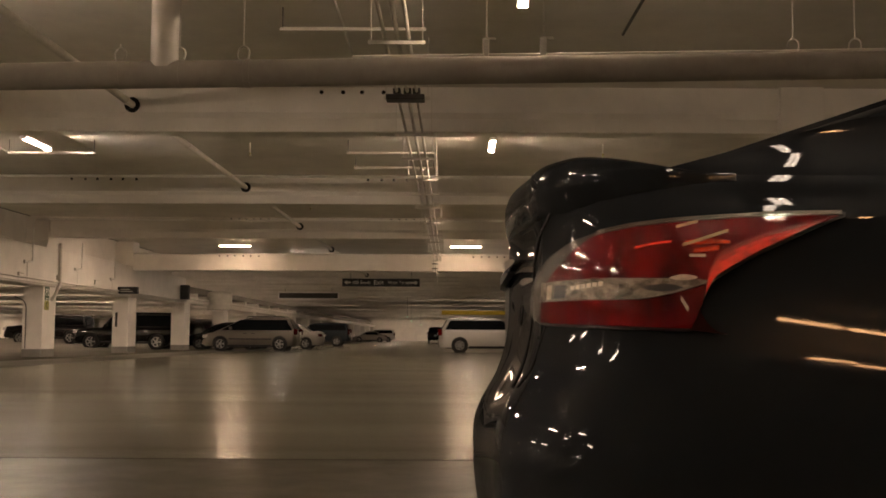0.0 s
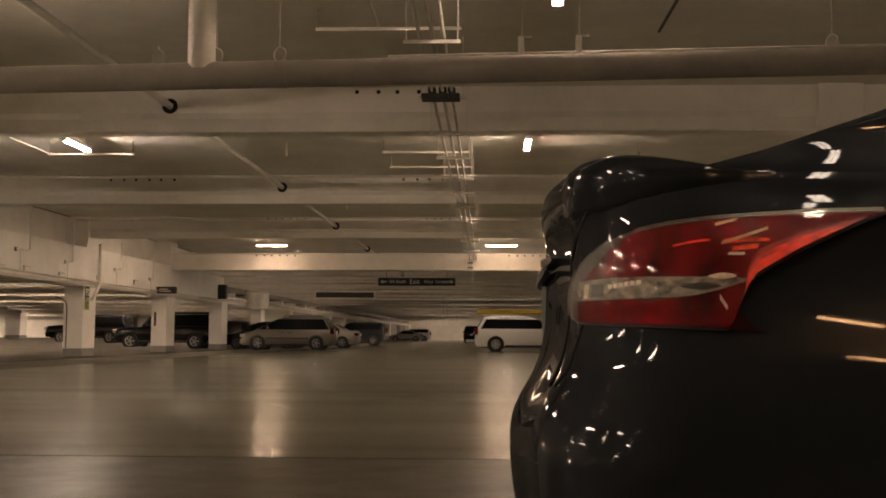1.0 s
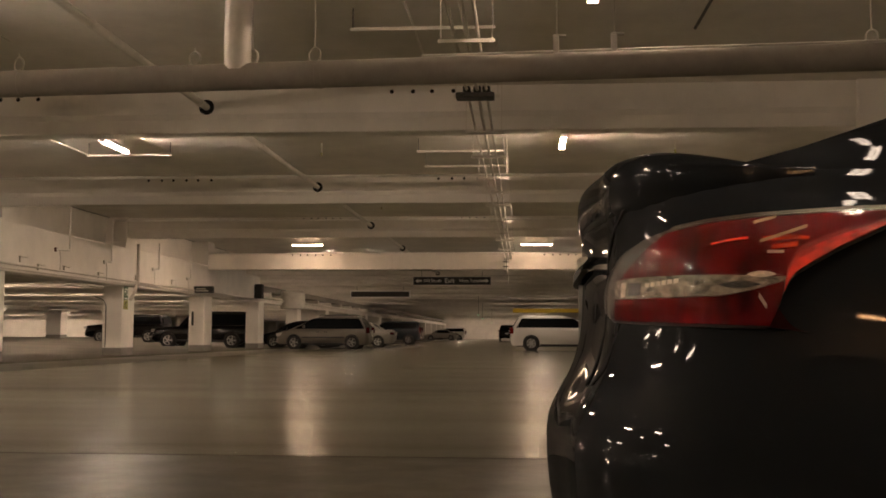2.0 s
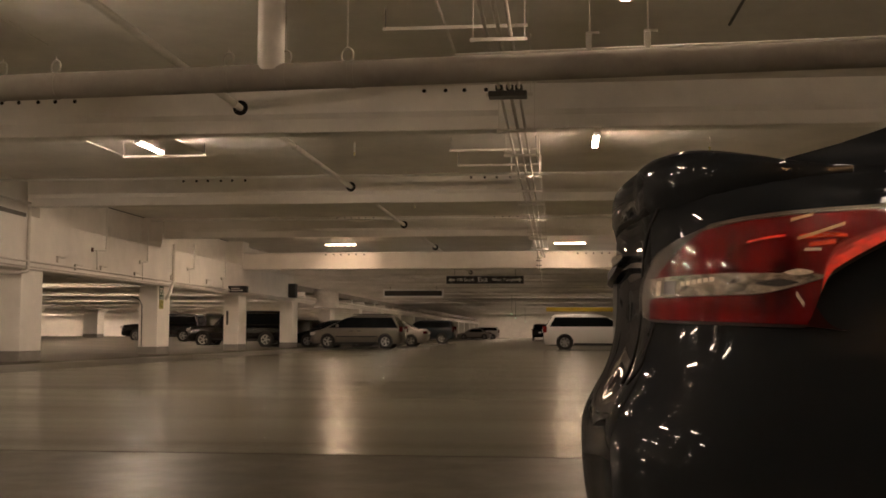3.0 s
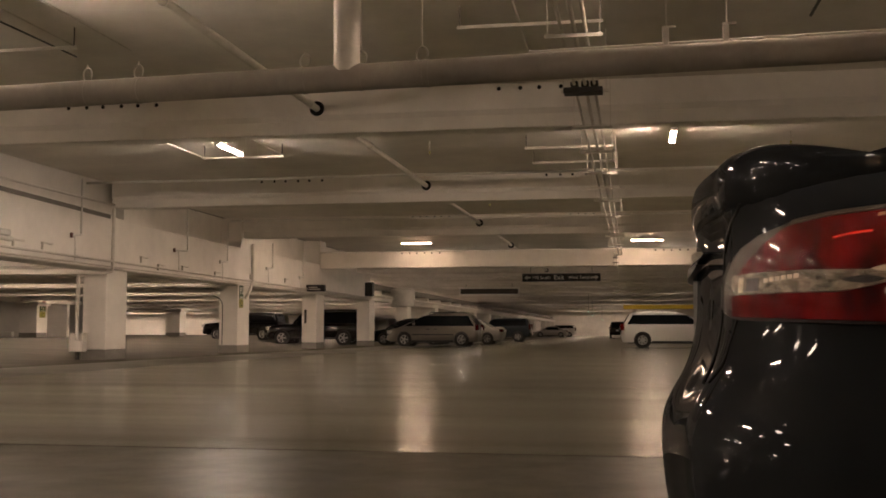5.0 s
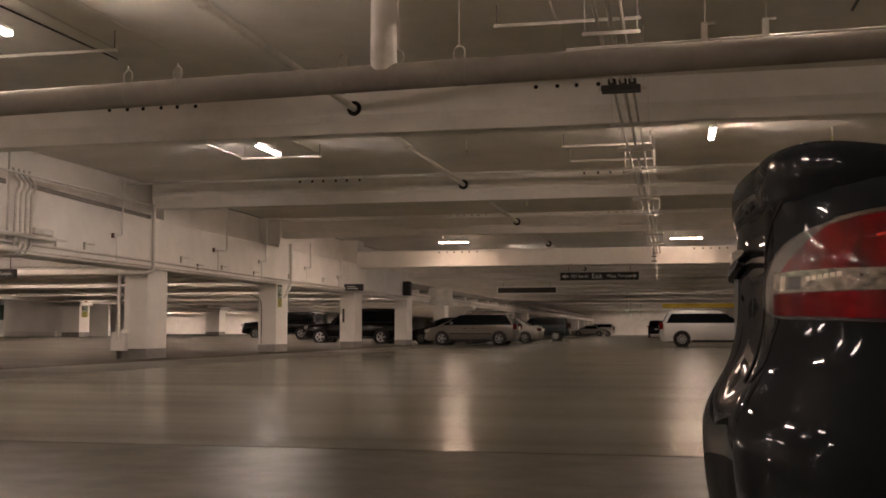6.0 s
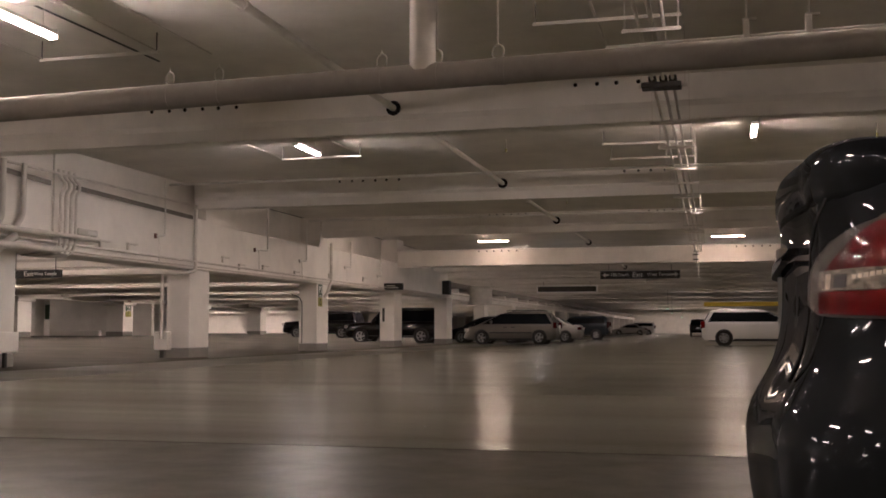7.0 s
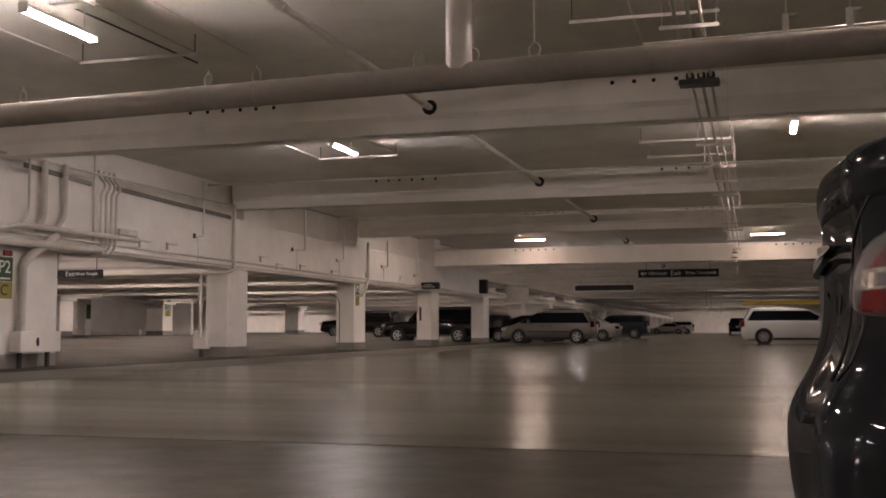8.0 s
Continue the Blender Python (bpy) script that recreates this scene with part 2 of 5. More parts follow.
Y_BACK, Y_END = -72.0, 192.0
HALF = 0.40
COL_X = X_LEFT - 0.11  # the columns stand a little behind the girder's face, shifted to fit the camera's view
LEDGE_Y = 17.2 + 3 * BAY  # a deeper beam, with lamps standing on its ledge


def floor_height(x):
    """The low bay's slab rises gently away from the high bay."""
    return 0.40 * min(max((-15.5 - x) / 15.5, 0.0), 1.0)


FLOOR_XS = [-75, -54, -43, -31, -27.5, -23.5, -19, -15.5, -12.5, -10, -5, 0, 6, 16, 26.2]


def floor_slab(name, y0, y1, count, material, label, xs):
    bm = bmesh.new()
    ys = [y0 + (y1 - y0) * k / count for k in range(count + 1)]
    top = [[bm.verts.new((x, y, floor_height(x))) for y in ys] for x in xs]
    low = [[bm.verts.new((x, y, -0.3)) for y in ys] for x in xs]
    for i in range(len(xs) - 1):
        for j in range(count):
            bm.faces.new((top[i][j], top[i + 1][j], top[i + 1][j + 1], top[i][j + 1]))
            bm.faces.new((low[i][j], low[i][j + 1], low[i + 1][j + 1], low[i + 1][j]))
    return structure(name, bm, material, label, smooth=True)


floor_slab("floor", 6.5, Y_END, 20, FLOOR_MAT, "worn sealed grey concrete garage floor with a dull sheen", FLOOR_XS[9:])
floor_slab("floor_edge", 6.5, Y_END, 20, FLOOR_MID, "worn concrete floor along the columns", FLOOR_XS[8:10])
floor_slab("floor_low_bay", 6.5, Y_END, 20, FLOOR_LOW, "dusty unpolished concrete floor of the low bay", FLOOR_XS[:9])
floor_slab("floor_near", Y_BACK, 6.5, 8, FLOOR_NEAR, "rougher brownish concrete floor slab", FLOOR_XS)

for y in (6.5, 35.0):
    structure("floor_joint", new_box(X_LEFT + 1, X_RIGHT + 18, y - 0.004, y + 0.004, -0.01, 0.003), JOINT_MAT, "dark sealed joint across the concrete floor")

# ceilings
structure("ceiling", new_box(X_LEFT - 0.2, X_FAR_RIGHT + 0.6, Y_BACK, Y_END, CEIL, CEIL + 0.3), PAINT_CEIL, "painted concrete slab ceiling of the high bay")
structure("ceiling_wide", new_box(X_FAR_LEFT, X_LEFT - 0.2, GIRDER_END, Y_END, CEIL, CEIL + 0.3), PAINT_CEIL, "painted concrete slab ceiling beyond the girder")
structure("wall_upper", new_box(X_FAR_LEFT, X_LEFT - 0.41, GIRDER_END - 0.3, GIRDER_END, LOW_CEIL + 0.3, CEIL), PAINT_WALL, "white-painted wall over the low bay")
structure("wall_upper_side", new_box(X_FAR_LEFT - 0.3, X_FAR_LEFT, GIRDER_END, Y_END, LOW_CEIL + 0.3, CEIL), PAINT_WALL, "white-painted wall over the low bay")
# the slab's grey carries the shade between the low beams
structure("ceiling_low", new_box(-75, X_LEFT - 0.25, Y_BACK, Y_END, LOW_CEIL, LOW_CEIL + 0.3), LOW_CEIL_MAT, "concrete slab ceiling of the low bay, its colour darkened for shade")


def beam_profile(half, bottom, top_):
    """Cross-section of a cast beam: a wide web over a narrower foot."""
    foot = half - 0.05
    h = top_ - bottom
    return [(-foot + 0.015, bottom), (-foot, bottom + 0.015), (-foot, bottom + h * 0.30), (-half, bottom + h * 0.42), (-half, top_),
            (half, top_), (half, bottom + h * 0.42), (foot, bottom + h * 0.30), (foot, bottom + 0.015), (foot - 0.015, bottom)]


for k, y in enumerate(GRID):
    bm = bmesh.new()
    prof = beam_profile(0.25, BEAM_BOTTOM + 0.0012 * max(y - 17, 0), CEIL + 0.01)
    if abs(y - LEDGE_Y) < 1:
        prof = [(-0.25, 3.50), (-0.27, 3.52), (-0.27, 4.17), (-0.25, 4.19), (0.25, 4.19), (0.25, 3.50)]
    extrude_outline(bm, prof, lambda u, v, d, y=y: ((X_LEFT + 0.3 if y < GIRDER_END else X_FAR_LEFT) + d, y + u, v), X_FAR_RIGHT - (X_LEFT + 0.3 if y < GIRDER_END else X_FAR_LEFT))
    structure("beam", bm, PAINT_WALL, "white-painted cast concrete ceiling beam")
    if y > 7:
        bm = bmesh.new()
        prof = beam_profile(0.22, LOW_BEAM, LOW_CEIL + 0.01)
        extrude_outline(bm, prof, lambda u, v, d, y=y: (-74.5 + d, y + u, v), 74.5 + X_LEFT - 0.3)
        structure("beam_low", bm, PAINT_WALL, "white-painted low concrete beam")
        if y > 30:
            bm = bmesh.new()
            prof = beam_profile(0.16, LOW_BEAM + 0.06, LOW_CEIL + 0.01)
            extrude_outline(bm, prof, lambda u, v, d, y=y - BAY / 2: (-74.5 + d, y + u, v), 74.5 + X_LEFT - 0.3)
            structure("joist_low", bm, PAINT_WALL, "white-painted slim concrete joist")

GIRDER_RECESS = 27.0
# the deep girder between the high and the low bay, with a ledge along its top
for x in (X_LEFT,):
    bm = bmesh.new()
    prof = [(-0.38, GIRDER_BOTTOM), (0.38, GIRDER_BOTTOM), (0.40, GIRDER_BOTTOM + 0.02), (0.40, 3.75), (0.05, 3.80), (0.05, CEIL + 0.02), (-0.40, CEIL + 0.02), (-0.40, GIRDER_BOTTOM + 0.02)]
    extrude_outline(bm, prof, lambda u, v, d, x=x: (x + u, Y_BACK + d, v), GIRDER_RECESS - Y_BACK)
    structure("girder", bm, PAINT_WALL, "deep white-painted concrete girder along the bay")
    bm = bmesh.new()
    prof = [(-0.38, GIRDER_BOTTOM), (0.38, GIRDER_BOTTOM), (0.40, GIRDER_BOTTOM + 0.02), (0.40, 3.66), (0.38, 3.68), (-0.34, 3.70), (-0.34, CEIL + 0.02), (-0.40, CEIL + 0.02), (-0.40, GIRDER_BOTTOM + 0.02)]
    extrude_outline(bm, prof, lambda u, v, d, x=x: (x + u, GIRDER_RECESS + d, v), GIRDER_END - GIRDER_RECESS)
    structure("girder", bm, PAINT_WALL, "deep white-painted girder with a recess above its ledge")
    for y, outline in ((26.73, [(0.27, 3.62), (2.6, 3.62), (2.0, 3.70), (1.45, 3.80), (0.95, 3.93), (0.6, 3.99), (0.5, CEIL), (0.27, CEIL)]),
                       (36.26, [(-0.55, 3.62), (0.95, 3.62), (0.8, 3.75), (0.7, 4.0), (0.7, CEIL), (-0.4, CEIL), (-0.4, 3.9)]),
                       (45.79, [(-0.45, 3.52), (0.6, 3.52), (0.6, CEIL), (-0.35, CEIL), (-0.35, 3.7)])):
        bm = bmesh.new()
        extrude_outline(bm, [(y + a, b) for a, b in outline], lambda u, v, d, x=x: (x - 0.36 + d, u, v), 0.757)
        structure("haunch", bm, PAINT_WALL, "white-painted concrete haunch where a beam meets the girder")
bm = bmesh.new()
extrude_outline(bm, beam_profile(0.30, GIRDER_BOTTOM + 0.02, 2.74), lambda u, v, d: (X_LEFT + u, GIRDER_END + d, v), Y_END - GIRDER_END)
structure("girder", bm, PAINT_WALL, "shallow white-painted edge girder further down the bay")
bm = bmesh.new()
extrude_outline(bm, beam_profile(0.35, 2.36, LOW_CEIL + 0.02), lambda u, v, d: (X_FAR_LEFT + u, Y_BACK + d, v), Y_END - Y_BACK)
structure("girder", bm, PAINT_WALL, "white-painted concrete girder of the low bay")


def column(x, y, top_, half=HALF, foot=0.0, deep=0.0, slim=0.0):
    """A column whose near face stands half in front of the grid line; deep lengthens it beyond, slim takes from its outer side."""
    ob = thing("column", pose(x, y, foot), "square white-painted concrete column with a grey painted foot", "column", "garage columns")
    part("shaft", new_box(-half + slim, half, -half, half + deep, 0.26, top_ - foot, bevel=0.02, segs=2), PAINT_WALL, ob)
    part("base", new_box(-half - 0.002 + slim, half + 0.002, -half - 0.002, half + 0.002 + deep, -0.02, 0.262, bevel=0.018, segs=2), BASE_BAND, ob, "dark grey painted column foot")
    return ob


for y in GRID:
    column(COL_X, y, GIRDER_BOTTOM + 0.03, deep=0.36, slim=0.13)
    if y < 70:
        column(X_RIGHT, y, CEIL + 0.01, 0.35)
    far_col = column(X_FAR_LEFT + 0.9, y, 2.4, 0.54, floor_height(X_FAR_LEFT + 0.9))
    part("head", new_box(-0.68, 0.68, -0.68, 0.68, 1.74, 1.95, bevel=0.05, segs=2), PAINT_WALL, far_col)

# pier beside the near column, set back under the girder
pier = thing("pier", pose(0, 0, 0), "recessed white-painted concrete pier beside a column", "pier")
part("shaft", new_box(-14.3, -13.93, 17.62, 19.25, 0.26, GIRDER_BOTTOM + 0.02, bevel=0.015), PAINT_WALL, pier)
part("base", new_box(-14.3, -13.928, 17.62, 19.252, -0.02, 0.262, bevel=0.012), BASE_BAND, pier)

# walls that close the place
structure("wall_north", new_box(X_FAR_LEFT - 41, X_FAR_RIGHT + 0.6, Y_END, Y_END + 0.3, -0.3, CEIL + 0.3), PAINT_WALL, "white-painted end wall")
structure("wall_south", new_box(-75, X_FAR_RIGHT + 0.6, Y_BACK - 0.3, Y_BACK, -0.3, CEIL + 0.3), PAINT_WALL, "white-painted end wall")
structure("wall_east", new_box(X_FAR_RIGHT + 0.3, X_FAR_RIGHT + 0.6, Y_BACK, Y_END, -0.3, CEIL), PAINT_WALL, "white-painted side wall")
structure("wall_west", new_box(-75.3, -75, Y_BACK, Y_END, -0.3, LOW_CEIL + 0.3), PAINT_WALL, "white-painted side wall")
structure("wall_low_bay", new_box(-74.9, -36.5, 105, 105.3, 0.0, LOW_CEIL), PAINT_WALL, "white-painted wall across the low bay")

structure("wall_low_side", new_box(-60, X_FAR_LEFT + 0.3, 60.0, 60.3, 0.0, LOW_CEIL), PAINT_WALL, "white-painted wall beside a low-bay column")

structure("kerb_low_bay", new_box(-40.3, -36.2, 58.2, 58.5, 0.3, 0.72, bevel=0.02), PAINT_WALL, "low white-painted concrete kerb wall in the low bay")
slim_pier = thing("pier", pose(-39.9, 57.9, 0.3), "slim white-painted concrete pier with a green sign", "pier")
part("shaft", new_box(-0.3, 0.3, -0.3, 0.3, 0.0, LOW_CEIL - 0.28, bevel=0.015), PAINT_WALL, slim_pier)
part("sign_plate", new_box(0.3, 0.32, -0.22, 0.22, 1.1, 2.0, bevel=0.008), SIGN_GREEN, slim_pier, "green level plate")

# yellow painted beam beyond the white van
structure("beam_yellow", new_box(-0.8, X_RIGHT - 0.4, 83.4, 83.65, 2.46, 2.78, bevel=0.01), YELLOW_PAINT, "yellow-painted steel header over the drive lane")

# ---------------------------------------------------------------- lamps


def lamp(x, y, z, along, glowmat=TUBE_GLOW, hood=False):
    ob = thing("fluorescent_lamp", pose(x, y, z, 0, 0, {"x": 0, "y": 90, "diagonal": -45}[along]), "white two-tube fluorescent lamp hung under the ceiling, lit", "ceiling lamp", "fluorescent lamps")
    L = 0.64
    bm = new_box(-L, L, -0.058, 0.058, 0.026, 0.075, bevel=0.010)
    for e in (-L - 0.012, L - 0.012):
        box(bm, e, e + 0.024, -0.062, 0.062, -0.026, 0.10, bevel=0.006)
    if hood:
        extrude_outline(bm, [(-0.20, 0.02), (-0.03, 0.09), (0.03, 0.09), (0.20, 0.02), (0.20, 0.03), (0.03, 0.10), (-0.03, 0.10), (-0.20, 0.03)], lambda u, v, d: (-L + d, u, v), 2 * L)
    part("housing", bm, WHITE_STEEL, ob)
    for s in (-0.026, 0.026):
        part("tube", tube(bmesh.new(), [(-L + 0.03, s, 0.0), (L - 0.03, s, 0.0)], 0.0165, 12), glowmat, ob, "glowing white tube", smooth=True)
    for s in (-0.45, 0.45):
        part("hanger", tube(bmesh.new(), [(s, 0, 0.10), (s, 0, CEIL - z if z > 3.2 else LOW_CEIL - z)], 0.006, 6), WHITE_STEEL, ob)
    return ob


# rows close under the slab of the high bay
# unseen lamps at x 15.5 are added to light the right side
for x, y in ((-7.51, 10.30), (0.72, 10.30), (-7.75, 1.5), (15.5, 1.5), (15.5, 10.82)):
    lamp(x, y, 4.17, "y", TUBE_GLOW_REDUCED if 0 < x < 2 else TUBE_GLOW_RAISED if x == -7.51 else TUBE_GLOW)
for x in (-8.04, 0.762, 15.5):
    lamp(x, 20.46, 4.41, "y", TUBE_GLOW_COOL if x < 0 else TUBE_GLOW)
for k in range(2, 9):
    for x in (-8.12, 0.77):
        if k != 4:
            lamp(x, 9.95 + BAY * k, 4.56, "y", TUBE_GLOW_HALF if k == 2 and x < 0 else TUBE_GLOW if k < 4 else TUBE_GLOW_HALF)
        else:
            # tucked out of sight behind the deep beam, added to brighten the far bay
            lamp(x, 50.5, 4.02, "y", TUBE_GLOW_DIM)
    if k < 4:
        lamp(15.5, 11.1 + BAY * k, 4.45, "y")
# unseen row added to light the space beyond the girder
for k in range(5, 12):
    lamp(-21.0, 10.6 + BAY * k, 4.5, "y")
for x in (-8.95, 0.55):
    lamp(x, LEDGE_Y - 1.75, 4.42, "x", TUBE_GLOW_FAR)
# unseen lamps added to brighten the far end wall
for y in (98.5, 117.5, 136.5, 155.5, 174.5, 187.0):
    for x in (-8.12, 0.77) if y > 100 else (0.77,):
        lamp(x, y, 4.42, "y", TUBE_GLOW_FAR if x < 0 and y < 130 else TUBE_GLOW)
# unseen lamps added to light the low bay; hoods keep its ceiling dark
for k in range(-1, 9):
    for x in (-18.6, -22.5, -28.0, -44.0):
        if k == 0:
            lamp(x, 20.5, 2.80, "x")
        else:
            lamp(x, 28.6 + BAY * (k - 1) if k > 0 else 4.0, 2.94, "y", TUBE_GLOW_REDUCED if x < -40 and 2 < k < 6 else TUBE_GLOW_HALF if x > -20 and k < 4 else TUBE_GLOW, hood=True)
# unseen lamps behind the camera, two pairs amber, placed for glints on the sedan
for x, y in ((-11.9, 1.6), (-9.1, -1.7), (-7.8, -3.1), (-9.1, -6.8), (-12.5, 4.1), (-12.8, -7.6)):
    lamp(x, y, 4.45, "y", TUBE_GLOW_DIM)
lamp(-7.7, -12.2, 4.45, "x", TUBE_GLOW_DIM)
for x, y in ((2.25, -9.45), (3.2, -10.4), (3.1, -13.8), (4.0, -15.0)):
    lamp(x, y, 4.45, "diagonal", TUBE_GLOW_AMBER)
lamp(1.95, -2.4, 4.45, "y", TUBE_GLOW_AMBER)
for x, y in ((1.28, 0.8), (1.2, -0.6)):
    lamp(x, y, 4.45, "y", TUBE_GLOW_FAINT)
for k in range(-6, -1):
    for x in (-8.12, 4.9, 15.5):
        lamp(x, 6.3 + BAY * k, 4.45, "y", TUBE_GLOW_DIM)
# unseen lamps added to brighten the far low bay
lamp(-44.5, 100.5, 2.80, "x")
lamp(-50.5, 100.5, 2.80, "x")
lamp(-25.0, 108.5, 2.80, "x")
lamp(-25.0, 127.5, 2.80, "x")

# ---------------------------------------------------------------- vehicles


def curve_at(pts, x):
    """Smooth value at x through (x, value) pairs."""
    if x <= pts[0][0]:
        return pts[0][1]
    for (x0, a), (x1, b) in zip(pts, pts[1:]):
        if x <= x1:
            t = (x - x0) / (x1 - x0)
            t = t * t * (3 - 2 * t) * 0.5 + t * 0.5
            return a + (b - a) * t
    return pts[-1][1]


def half_ring(x0, x1, hw, r0, r1, bow, n=26):
    """Half of a rounded plan outline from the rear centre, along +y, to the front centre."""
    pts = []
    for k in range(5):
        y = (hw - r0) * k / 5
        pts.append((x0 + bow * (y / hw) ** 2, y))
    b0 = x0 + bow * ((hw - r0) / hw) ** 2
    for k in range(9):
        a = math.pi / 2 * k / 8
        pts.append((b0 + r0 * (1 - math.cos(a)), hw - r0 + r0 * math.sin(a)))
    xa, xb = b0 + r0, x1 - r1 - bow
    for k in range(1, n):
        pts.append((xa + (xb - xa) * k / n, hw))
    for k in range(9):
        a = math.pi / 2 * k / 8
        pts.append((xb + r1 * math.sin(a), hw - r1 + r1 * math.cos(a)))
    for k in range(1, 6):
        y = (hw - r1) * (1 - k / 5)
        pts.append((x1 - bow * (y / hw) ** 2, y))
    return pts


def stack(bm, rings, zfun, crown=0.0, n=26):
    """Skins plan outlines (u, x0, x1, hw, r0, r1, bow) one above another; zfun(x, y, u) gives the height. Closed above and below."""
    loops = []
    for u, x0, x1, hw, r0, r1, bow in rings:
        h = half_ring(x0, x1, hw, r0, r1, bow, n)
        full = h + [(x, -y) for x, y in h[-2:0:-1]]
        loops.append([bm.verts.new((x, y, zfun(x, y, u))) for x, y in full])
    m = len(loops[0])
    for a, b in zip(loops, loops[1:]):
        for k in range(m):
            bm.faces.new((a[k], a[(k + 1) % m], b[(k + 1) % m], b[k]))
    half = m // 2
    for loop, lift in ((loops[0], 0.0), (loops[-1], crown)):
        mids = [loop[0]] + [bm.verts.new(((loop[k].co + loop[m - k].co) / 2 + Vector((0, 0, lift * abs(loop[k].co.y) ** 0.5)))) for k in range(1, half)] + [loop[half]]
        for k in range(half):
            for row in (lambda i: loop[i], lambda i: loop[(m - i) % m]):
                quad = []
                for v in (row(k), row(k + 1), mids[k + 1], mids[k]):
                    if v not in quad:
                        quad.append(v)
                if len(quad) > 2:
                    bm.faces.new(quad)
    return loops


def cut_wheels(ob, centres, r, hw):
    """Cuts round wheel housings through both sides of a body."""
    cuts = []
    for x, z in centres:
        for s in (-1, 1):
            bm = lathe(bmesh.new(), [(r, -0.22), (r, 0.3)], 28, "Y", (x, s * hw, z))
            if s > 0:
                bm.free()
                bm = lathe(bmesh.new(), [(r, -0.3 + 0.08), (r, 0.3)], 28, "Y", (x, hw, z))
            cuts.append(link_mesh("cut", bm, BLACK_PLASTIC))
            cuts[-1].parent = ob.parent
    for c in cuts:
        md = ob.modifiers.new("cut", "BOOLEAN")
        md.operation, md.object, md.solver = "DIFFERENCE", c, "EXACT"
    dg = bpy.context.evaluated_depsgraph_get()
    me = bpy.data.meshes.new_from_object(ob.evaluated_get(dg))
    ob.modifiers.clear()
    ob.data = me
    for c in cuts:
        bpy.data.objects.remove(c)


WHEEL_CACHE = {}


def add_wheels(car, centres, r, hw, rim_kind="alloy"):
    """Four wheels, each a tyre with a spoked rim in it."""
    key = (round(r, 3), rim_kind)
    if key not in WHEEL_CACHE:
        w = 0.105
        tyre = lathe(bmesh.new(), [(r * 0.62, -w), (r * 0.70, -w - 0.008), (r * 0.93, -w + 0.004), (r * 0.985, -w + 0.03), (r, -w * 0.5), (r, w * 0.5), (r * 0.985, w - 0.03), (r * 0.93, w - 0.004), (r * 0.70, w + 0.008), (r * 0.62, w), (r * 0.6, 0), (r * 0.62, -w)], 30, caps=False)
        rim = lathe(bmesh.new(), [(r * 0.66, -w + 0.004), (r * 0.645, -w - 0.006), (r * 0.61, -w + 0.004), (r * 0.58, -w + 0.05), (r * 0.57, w - 0.02), (r * 0.645, w)], 30, caps=False)
        lathe(rim, [(0.001, -w + 0.004), (r * 0.10, -w), (r * 0.14, -w + 0.02), (r * 0.14, -w + 0.05)], 16)
        count = 5 if rim_kind != "cover" else 7
        for k in range(count):
            a = 2 * math.pi * k / count
            ca, sa = math.cos(a), math.sin(a)
            wide = r * (0.085 if rim_kind != "cover" else 0.10)
            pts = [(r * 0.08, -wide), (r * 0.60, -wide * 1.25), (r * 0.60, wide * 1.25), (r * 0.08, wide)]
            extrude_outline(rim, pts, lambda p, q, d, ca=ca, sa=sa: (p * ca - q * sa, -w + 0.012 + d, p * sa + q * ca), 0.03)
        disc = lathe(bmesh.new(), [(0.01, -0.02), (r * 0.56, -0.02), (r * 0.56, 0.01), (0.01, 0.01)], 24)
        WHEEL_CACHE[key] = [link_mesh("tmp", b, m, True).data for b, m in ((tyre, RUBBER), (rim, ALLOY), (disc, STEEL_DARK))]
        for o in [o for o in scene.objects if o.name.startswith("tmp")]:
            bpy.data.objects.remove(o)
    for x, z in centres:
        for s in (-1, 1):
            part("wheel_liner", lathe(bmesh.new(), [(r * 0.5, -0.01), (r * 1.155, -0.01), (r * 1.155, 0.0), (r * 0.5, 0.0)], 28, "Y", (x, s * (hw - 0.17), z), caps=False), BLACK_PLASTIC, car)
            meshes = WHEEL_CACHE[key]
            wheel = new("wheel", meshes[0])
            wheel.parent = car
            wheel.matrix_basis = pose(x, s * (hw - 0.125), z, 0, 0, 0 if s < 0 else 180)
            for nm, me in (("rim", meshes[1]), ("brake_disc", meshes[2])):
                o = new(nm, me)
                o.parent = wheel


def side_pane(bm, quad, cab, off=0.013, thick=-0.023, s=1):
    """A pane on the cabin's side, from (x, u) corners."""
    return extrude_outline(bm, quad, lambda x, u, d: (x, s * (cab["hw"](u) + off + d), cab["z"](u)), thick)


